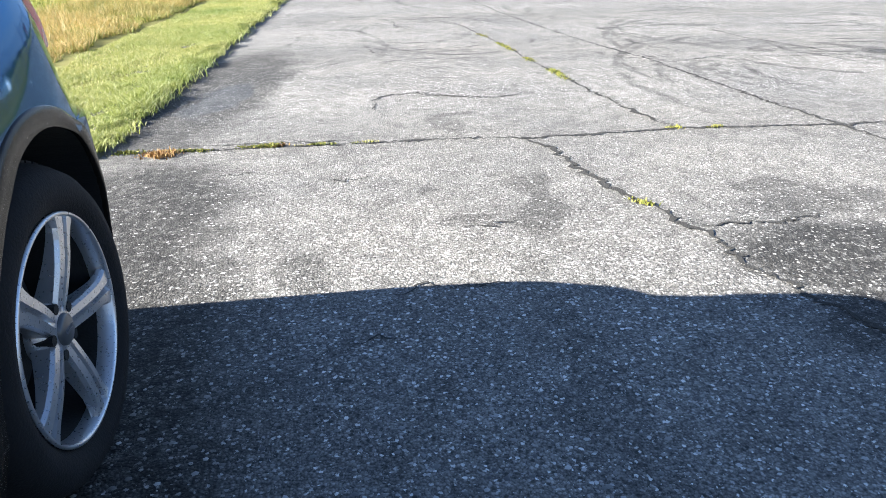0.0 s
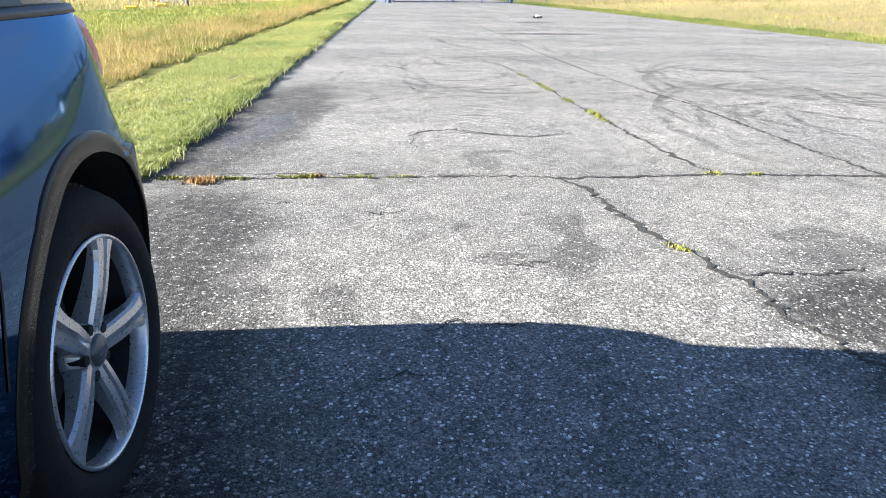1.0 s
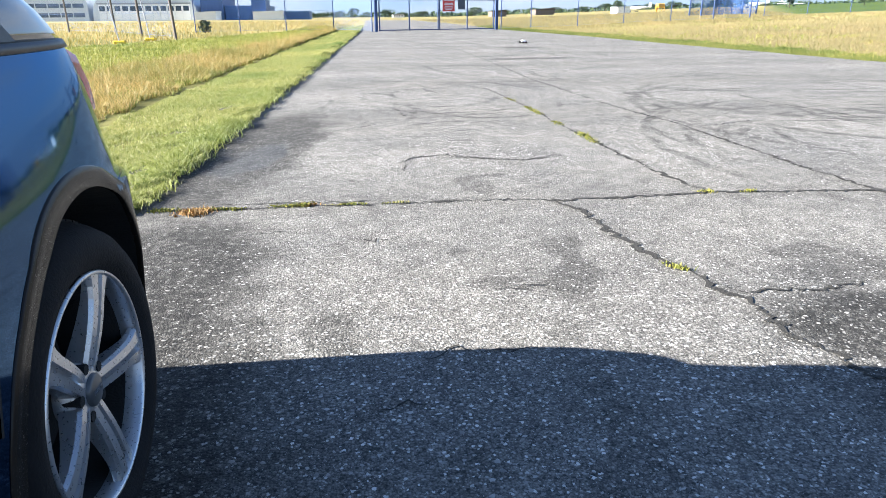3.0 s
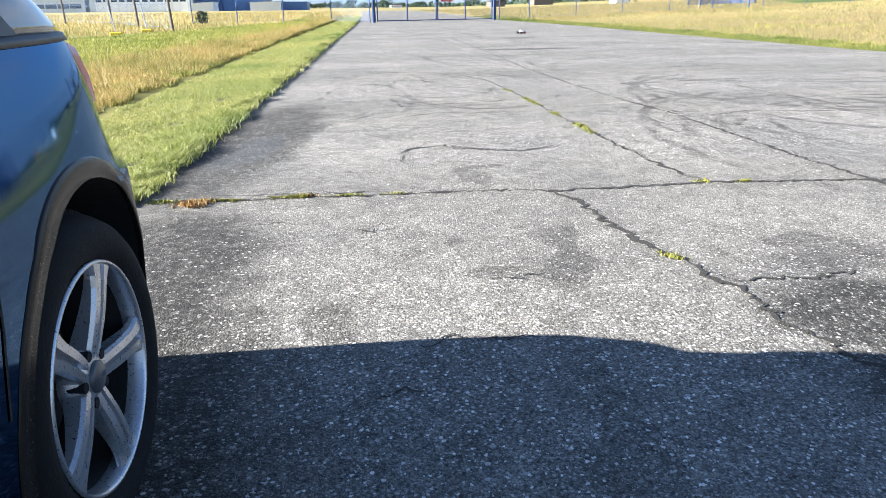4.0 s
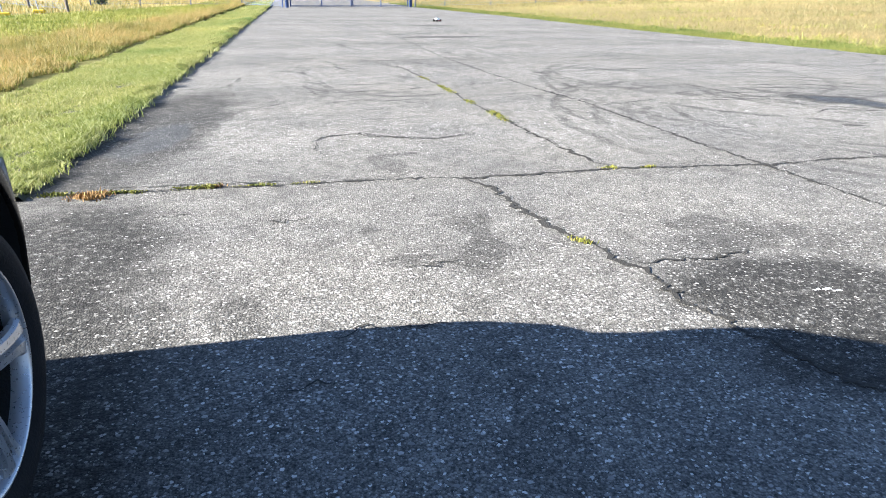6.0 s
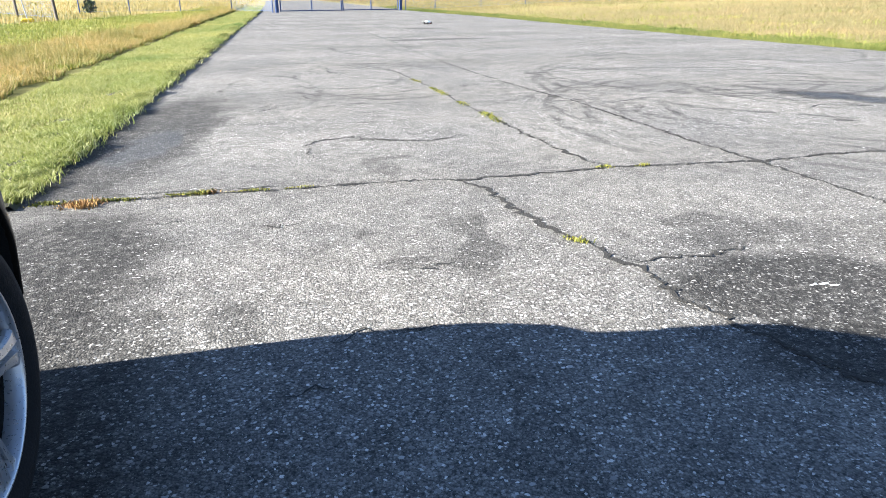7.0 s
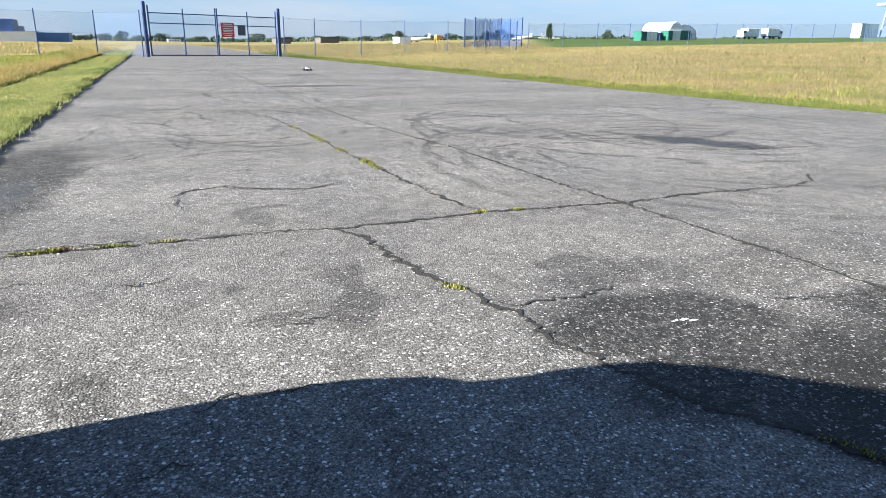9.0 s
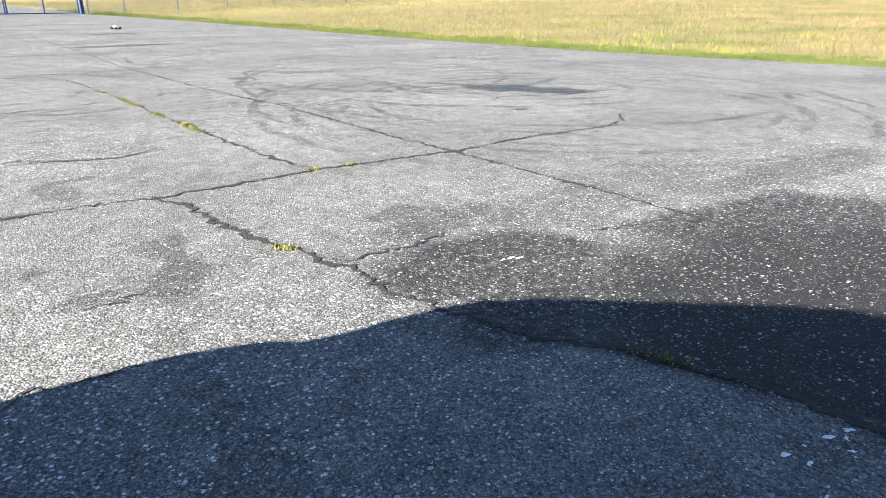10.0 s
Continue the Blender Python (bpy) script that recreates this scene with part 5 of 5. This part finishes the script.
def tree(x, y, h, w, seed, label):
    """A trunk with limbs and an uneven crown of many small clumps of leaves."""
    rng = random.Random(seed)
    t = thing("tree", (x, y, land(x, y)), label, "tree", "distant trees")
    bm = a_tube((0, 0, -0.2), (0, 0, h * 0.5), h * 0.035, 7, h * 0.018)
    for k in range(5):
        a = rng.uniform(0, 6.28)
        tube(bm, (0, 0, h * rng.uniform(0.2, 0.4)), (w * 0.3 * math.cos(a), w * 0.3 * math.sin(a), h * rng.uniform(0.5, 0.75)), h * 0.015, 5, h * 0.006)
    part("trunk", bm, BARK, t)
    lobes = [(rng.uniform(-0.28, 0.28) * w, rng.uniform(-0.28, 0.28) * w, h * rng.uniform(0.35, 0.75), rng.uniform(0.5, 1.0)) for _ in range(7)]
    lobes.append((0, 0, h * 0.7, 0.8))
    verts, faces = [], []
    for k in range(900):
        lx, ly, lz, s = rng.choice(lobes)
        v = Vector((rng.gauss(0, 1), rng.gauss(0, 1), rng.gauss(0, 1))).normalized() * rng.uniform(0.5, 1.0) ** 0.5
        c = Vector((lx + v.x * w * 0.27 * s, ly + v.y * w * 0.27 * s, min(h, max(h * 0.1, lz + v.z * h * 0.28 * s))))
        q = Euler((rng.uniform(0, 6), rng.uniform(0, 6), rng.uniform(0, 6))).to_matrix()
        r = h * rng.uniform(0.025, 0.055)
        b = len(verts)
        verts += [c + q @ Vector(p) * r for p in ((-1, -0.5, 0), (0.9, -0.7, 0.2), (1, 0.6, -0.1), (-0.7, 0.9, 0.25))]
        faces.append((b, b + 1, b + 2, b + 3))
    raw("crown", verts, faces, LEAVES, t)
    return t


D = 450 / 180.0
tree_rng = random.Random(11)
for px, ph, pw in ((-9.3, 1.3, 5), (-5.0, 1.6, 5), (-1.5, 2.3, 4.2), (2.2, 1.4, 4), (7.5, 1.9, 4.5), (10.5, 1.1, 4), (14.2, 1.1, 4), (16.3, 1.4, 3.5), (23.0, 0.9, 4), (30.8, 2.1, 5.5), (36, 1.2, 4),
                   (44.5, 1.5, 4.5), (49.5, 1.4, 4.5), (53, 1.2, 3), (60, 1.4, 4), (64.5, 2.4, 3.6), (68.5, 2.0, 4.5), (73, 1.6, 5), (79, 1.5, 5), (85, 1.9, 5), (92, 2.2, 4), (98, 1.6, 6), (-15, 1.2, 5)):
    tree(px * D, 450 + tree_rng.uniform(-25, 25), ph * D * 1.15, pw * D * 0.9, int(px * 10) + 500, "dark green broadleaf tree on the far edge of the airfield")
for px, py, h, w in ((84.5, 152, 3.4, 3.4), (88.0, 165, 3.0, 5.0), (97.0, 172, 2.2, 7.0), (104.0, 160, 5.0, 1.8), (116.0, 150, 2.9, 4.0), (100.5, 175, 2.4, 4.0)):
    tree(px, py, h, w, int(px * 7), "dark green tree beyond the fence")


def far_woods():
    rng = random.Random(3)
    verts, faces = [], []
    for k in range(9000):
        a = rng.uniform(-1.15, 1.2)
        d = 560 + rng.uniform(0, 60)
        x, y = d * math.sin(a), d * math.cos(a)
        top = 2.2 + 2.6 * abs(noise.noise(Vector((a * 14, 0, 0)))) + 1.5 * abs(noise.noise(Vector((a * 55, 3, 0))))
        z = rng.uniform(-0.3, top)
        r = rng.uniform(0.6, 1.3)
        q = Euler((rng.uniform(0, 6), rng.uniform(0, 6), rng.uniform(0, 6))).to_matrix()
        b = len(verts)
        c = Vector((x, y, z + land(x, y)))
        verts += [c + q @ Vector(p) * r for p in ((-1, -0.5, 0), (0.9, -0.7, 0.2), (1, 0.6, -0.1), (-0.7, 0.9, 0.25))]
        faces.append((b, b + 1, b + 2, b + 3))
    ob = raw("far_woods", verts, faces, LEAVES)
    tagged(ob, "low dark band of distant hedges and woods", "woods", kind="stuff")


far_woods()

# ---------------------------------------------------------------- grass


def bank(x, y):
    """Height of the turf above the asphalt, which it meets in a small step."""
    f = (x - (edge_l(y) - 0.55)) / 0.40
    return 0.050 * min(1.0, max(0.0, f))


def turf_bank():
    """The raised lip of soil and roots under the mown grass."""
    verts, faces = [], []
    ys = [3.42 * (46 / 3.42) ** (k / 420) for k in range(421)]
    offs = (-0.6, -0.45, -0.3, -0.15, -0.06, -0.02, 0.01)
    for y in ys:
        e = edge_l(y) + ragged(2.0 * y, 12, 0.06) + ragged(7.0 * y, 14, 0.03)
        for k, o in enumerate(offs):
            x = e + o
            z = land(x, y) + (bank(x, y) - 0.026 if k < 6 else -0.01)
            verts.append((x, y, z + 0.006 * noise.noise(Vector((x * 9, y * 9, 2)))))
    n = len(offs)
    for j in range(len(ys) - 1):
        for k in range(n - 1):
            a = j * n + k
            faces.append((a, a + 1, a + n + 1, a + n))
    tagged(raw("turf_lip", verts, faces, SOIL, smooth=True), "dark soil lip of the turf along the asphalt edge", "turf edge", kind="structure")


def blades(name, xy, height, width, lean, material, label, seed, zoff=0.0, lift=None):
    """Bent blades of grass, each a strip of three faces, at the places xy."""
    rng = np.random.default_rng(seed)
    n = len(xy)
    x, y = xy[:, 0], xy[:, 1]
    z = np.array([land(a, b) for a, b in xy]) - 0.035 + zoff
    if lift:
        z = z + np.array([lift(a, b) for a, b in xy])
    d = np.hypot(x, y)
    tufty = np.array([noise.noise(Vector((p * 2.2, q * 1.5, seed))) + 0.6 * noise.noise(Vector((p * 7.0, q * 5.0, seed))) for p, q in xy])
    h = height * rng.uniform(0.45, 1.15, n) * np.clip(0.95 + 0.9 * tufty, 0.3, 1.9)
    w = width * rng.uniform(0.7, 1.3, n) * (1 + d / 14.0)
    a = rng.uniform(0, 2 * np.pi, n)
    b = rng.uniform(0, 2 * np.pi, n)
    k = lean * rng.uniform(0.2, 1.0, n) * h
    ux, uy = np.cos(a) * w / 2, np.sin(a) * w / 2
    lx, ly = np.cos(b) * k, np.sin(b) * k
    rows = []
    for f, s in ((0.0, 1.0), (0.55, 0.85), (1.0, 0.0)):
        cx, cy, cz = x + lx * f * f, y + ly * f * f, z + h * f * (1 - 0.12 * lean * f)
        if s > 0:
            rows += [np.stack([cx - ux * s, cy - uy * s, cz], 1), np.stack([cx + ux * s, cy + uy * s, cz], 1)]
        else:
            rows.append(np.stack([cx, cy, cz], 1))
    verts = np.stack(rows, 1).reshape(-1, 3)
    base = (np.arange(n) * 5)[:, None]
    loops = (base + np.array([[0, 1, 3, 2, 2, 3, 4]])).ravel()
    starts = ((np.arange(n) * 7)[:, None] + np.array([[0, 4]])).ravel()
    ob = fast(name, verts, loops, starts, material)
    return tagged(ob, label, "grass", kind="stuff")


def strip(n, left, right, y0, y1, seed, power=2.2):
    """Places between two lines that run along y, closer together near the camera."""
    rng = np.random.default_rng(seed)
    y = y0 * (y1 / y0) ** (rng.uniform(0, 1, n) ** (1 / 1.0))
    a = np.array([left(v) for v in y])
    b = np.array([right(v) for v in y])
    x = a + (b - a) * rng.uniform(0, 1, n)
    return np.stack([x, y], 1)


def edge_l(y):
    return along(EDGE_L, y)


def edge_r(y):
    return along(EDGE_R, y)


GOLD_EDGE = ((-6.2, 3.0), (-5.8, 8.0), (-5.2, 12.5), (-4.6, 16.7), (-2.75, 28.0), (-1.9, 42.0))
FAR_EDGE = ((-14.0, 3.0), (-12.0, 15.0), (-9.7, 24.0), (-7.6, 29.5), (-4.4, 42.0))


def ragged(y, k, s):
    return s * noise.noise(Vector((k, y * 1.1, 0))) + 0.5 * s * noise.noise(Vector((k, y * 3.7, 4)))


blades("mown_verge", strip(170000, lambda y: edge_l(y) - 1.40 + ragged(y, 1, 0.14), lambda y: edge_l(y) - 0.06 + ragged(2.0 * y, 12, 0.06), 3.55, 60, 1), 0.075, 0.0042, 1.1, MOWN, "short mown yellow-green grass verge beside the asphalt", 1, 0.0, bank)
turf_bank()
blades("long_grass", strip(130000, lambda y: along(GOLD_EDGE, y) + ragged(y, 3, 0.5), lambda y: edge_l(y) - 1.58 + ragged(y, 4, 0.22), 3.6, 60, 2), 0.18, 0.0032, 0.9, GOLD, "long dry golden grass beside the mown verge", 2)
blades("green_grass", strip(90000, lambda y: along(FAR_EDGE, y) + ragged(y, 9, 0.8), lambda y: along(GOLD_EDGE, y) + ragged(y, 10, 0.9), 5, 60, 3), 0.10, 0.0065, 1.0, VERGE, "short green grass in front of the old fence", 3)
blades("field_grass", strip(70000, lambda y: -1.9 * y, lambda y: along(FAR_EDGE, y) if y < 42 else edge_l(y) - 1.0, 14, 130, 4), 0.28, 0.005, 0.8, GOLD, "dry golden field grass behind the fence", 4)
blades("green_edge", strip(90000, lambda y: edge_r(y) - 0.05 + ragged(y, 6, 0.14), lambda y: edge_r(y) + 1.6 + ragged(y, 7, 0.7), 2.2, 55, 5), 0.09, 0.0055, 1.0, GREEN, "short green grass along the asphalt edge", 5)
blades("ripe_grass", strip(320000, lambda y: edge_r(y) + 1.2 + ragged(y, 8, 0.6), lambda y: edge_r(y) + 8 + 1.7 * y, 2.2, 56, 6), 0.14, 0.0032, 1.5, GOLD_R, "tall ripe golden grass on the rising field", 6)


def olive_patches():
    """Greener weeds in clumps among the ripe grass, thickest towards the mown edge."""
    rng = np.random.default_rng(31)
    pts = []
    for k in range(110):
        cy = 6 * (50 / 6) ** rng.uniform()
        out = 1.3 + 0.75 * cy * rng.uniform() ** 2.2
        n = 60
        pts.append(np.stack([edge_r(cy) + out + rng.normal(0, 0.05 * cy ** 0.8, n), cy + rng.normal(0, 0.035 * cy ** 0.8, n)], 1))
    blades("field_weeds", np.concatenate(pts), 0.15, 0.005, 1.0, VERGE, "olive green weeds among the ripe grass", 32)


olive_patches()
blades("field_grass", strip(40000, lambda y: edge_r(y) + 1.0, lambda y: edge_r(y) + 0.5 * y, 42, 150, 7), 0.25, 0.006, 0.7, GOLD_R, "dry golden field grass beyond the gate", 7)


def edge_clumps():
    """Clumps that hang over the broken asphalt edge."""
    rng = np.random.default_rng(21)
    pts = []
    for k in range(420):
        y = 3.58 * (34 / 3.58) ** rng.uniform(0, 1)
        x = edge_l(y) + rng.normal(-0.06, 0.04)
        n = int(rng.integers(40, 110))
        pts.append(np.stack([rng.normal(x, 0.045, n), rng.normal(y, 0.06 + 0.004 * y, n)], 1))
    blades("verge_clumps", np.concatenate(pts), 0.08, 0.004, 1.2, MOWN, "ragged grass clumps hanging over the asphalt edge", 22, 0.0, bank)


edge_clumps()
# the outermost blades take the darker green as painted shade of the turf edge
blades("verge_edge", strip(80000, lambda y: edge_l(y) - 0.14, lambda y: edge_l(y) + ragged(2.0 * y, 12, 0.06) + ragged(7.0 * y, 14, 0.03), 3.5, 45, 25), 0.06, 0.0046, 0.9, GREEN, "thick grass along the broken asphalt edge, darker green for its shade", 25, 0.0, bank)
blades("long_grass", strip(45000, lambda y: along(GOLD_EDGE, y), lambda y: edge_l(y) - 1.56 + ragged(y, 4, 0.22), 3.6, 60, 23), 0.12, 0.0045, 1.1, VERGE, "green grass between the dry golden stems", 23)
blades("long_grass", strip(8000, lambda y: along(GOLD_EDGE, y) - 0.3, lambda y: edge_l(y) - 1.6, 3.6, 45, 24), 0.32, 0.0022, 0.6, GOLD, "taller dry stems in the golden grass", 24)


def bush(x, y, h, w, label):
    rng = random.Random(77)
    t = thing("bush", (x, y, land(x, y)), label, "bush")
    bm = bmesh.new()
    for k in range(7):
        a = rng.uniform(0, 6.28)
        tube(bm, (0, 0, -0.05), (w * 0.4 * math.cos(a), w * 0.4 * math.sin(a), h * rng.uniform(0.5, 0.9)), 0.03, 5, 0.01)
    part("stem", bm, BARK, t)
    verts, faces = [], []
    for k in range(170):
        a, r = rng.uniform(0, 6.28), w * 0.5 * rng.uniform(0, 1) ** 0.5
        c = Vector((r * math.cos(a), r * math.sin(a), h * rng.uniform(0.1, 1.0) * (1 - 0.5 * (r / w))))
        e = Euler((rng.uniform(0, 6), rng.uniform(0, 6), rng.uniform(0, 6))).to_matrix()
        i = len(verts)
        verts += [c + e @ Vector(p) * 0.055 for p in ((-1, -0.5, 0), (0.9, -0.7, 0.2), (1, 0.6, -0.1), (-0.7, 0.9, 0.25))]
        faces.append((i, i + 1, i + 2, i + 3))
    raw("crown", verts, faces, LEAVES, t)
    return t


bush(-8.9, 40.6, 0.75, 0.7, "scraggy dark green bush at the end of the old fence")


def tufts(name, line, count, spread, height, material, label, seed):
    """Small plants that grow in a joint."""
    rng = np.random.default_rng(seed)
    (x0, y0), (x1, y1) = line
    f = rng.uniform(0, 1, count)
    xy = np.stack([x0 + (x1 - x0) * f + rng.normal(0, spread, count), y0 + (y1 - y0) * f + rng.normal(0, spread, count)], 1)
    ob = blades(name, xy, height, 0.005, 1.0, material, label, seed, 0.036)
    return tagged(ob, label, "weeds", "weeds in the joints", "stuff")


for k, (line, count, spread) in enumerate((
        (((-1.42, 3.51), (-1.3, 3.5)), 260, 0.025), (((-1.18, 3.5), (-0.93, 3.48)), 420, 0.018), (((-0.8, 3.51), (-0.58, 3.49)), 420, 0.018), (((-0.5, 3.49), (-0.28, 3.48)), 260, 0.012),
        (((-0.2, 3.48), (-0.05, 3.48)), 90, 0.01), (((0.94, 2.4), (0.99, 2.3)), 160, 0.016), (((1.62, 3.47), (1.72, 3.46)), 140, 0.018), (((1.86, 3.44), (1.95, 3.43)), 90, 0.014),
        (((1.56, 5.0), (1.57, 5.5)), 520, 0.03), (((1.54, 5.9), (1.53, 6.15)), 240, 0.025), (((1.53, 6.6), (1.51, 7.2)), 420, 0.03), (((1.5, 7.7), (1.48, 8.0)), 160, 0.025), (((1.40, 0.95), (1.46, 0.8)), 150, 0.012))):
    tufts("joint_weed", line, int(count * 0.5), spread * 0.75, 0.018, MOSS, "yellow-green moss and weeds growing in a crack", 40 + k)
tufts("dry_weed", ((-1.24, 3.44), (-1.12, 3.42)), 260, 0.03, 0.022, DRY, "dried orange-brown weed on the asphalt joint", 70)
tufts("dry_weed", ((-0.62, 3.50), (-0.56, 3.50)), 80, 0.015, 0.02, DRY, "dried orange-brown weed on the asphalt joint", 71)

# ---------------------------------------------------------------- stones and flecks on the asphalt


def stone_chips():
    """Stones that stand out of the worn asphalt near the camera."""
    rng = np.random.default_rng(9)
    n = 15000
    y = 0.15 + 4.0 * rng.uniform(0, 1, n) ** 1.4
    x = -1.3 + 5.0 * rng.uniform(0, 1, n)
    r = 0.0018 + 0.0052 * rng.uniform(0, 1, n) ** 2
    a = rng.uniform(0, 2 * np.pi, n)
    z = 0.004 * y + 0.0005
    base = []
    for k in range(5):
        t = a + k * 2 * np.pi / 5
        s = r * rng.uniform(0.7, 1.3, n)
        base.append(np.stack([x + np.cos(t) * s * 1.25, y + np.sin(t) * s, z], 1))
    top = np.stack([x, y, z + r * 0.45], 1)
    verts = np.stack(base + [top], 1).reshape(-1, 3)
    tri = np.array([[k, (k + 1) % 5, 5] for k in range(5)]).ravel()
    loops = ((np.arange(n) * 6)[:, None] + tri[None, :]).ravel()
    starts = np.arange(n * 5) * 3
    tagged(fast("stone_chips", verts, loops, starts, CHIP), "pale stone chips bedded in the worn asphalt", "stones", kind="stuff")


stone_chips()


def fleck(x, y, r, turn, seed):
    rng = random.Random(seed)
    verts = [(0, 0, 0.003)]
    for k in range(9):
        s = r * rng.uniform(0.4, 1.2)
        verts.append((s * 1.5 * math.cos(k * 0.698), s * 0.7 * math.sin(k * 0.698), 0.0))
    ob = raw("paint_fleck", verts, [(0, k + 1, (k + 1) % 9 + 1) for k in range(9)], FLECK)
    ob.matrix_basis = pose(x, y, land(x, y) + 0.002, 0, 0, turn)
    return tagged(ob, "worn white paint fleck on the asphalt", "paint mark", "paint flecks")


for k, (x, y, r, turn) in enumerate(((1.63, 1.71, 0.016, 0), (1.60, 1.715, 0.010, 20), (1.66, 1.69, 0.012, -10), (1.58, 1.71, 0.008, 0), (1.287, 0.452, 0.013, -20), (1.30, 0.40, 0.008, 10), (1.43, 0.42, 0.014, -40), (1.42, 0.36, 0.011, -50), (1.46, 0.39, 0.009, 10), (1.50, 0.40, 0.014, -30), (1.22, 0.33, 0.007, 0))):
    fleck(x, y, r, turn, k)
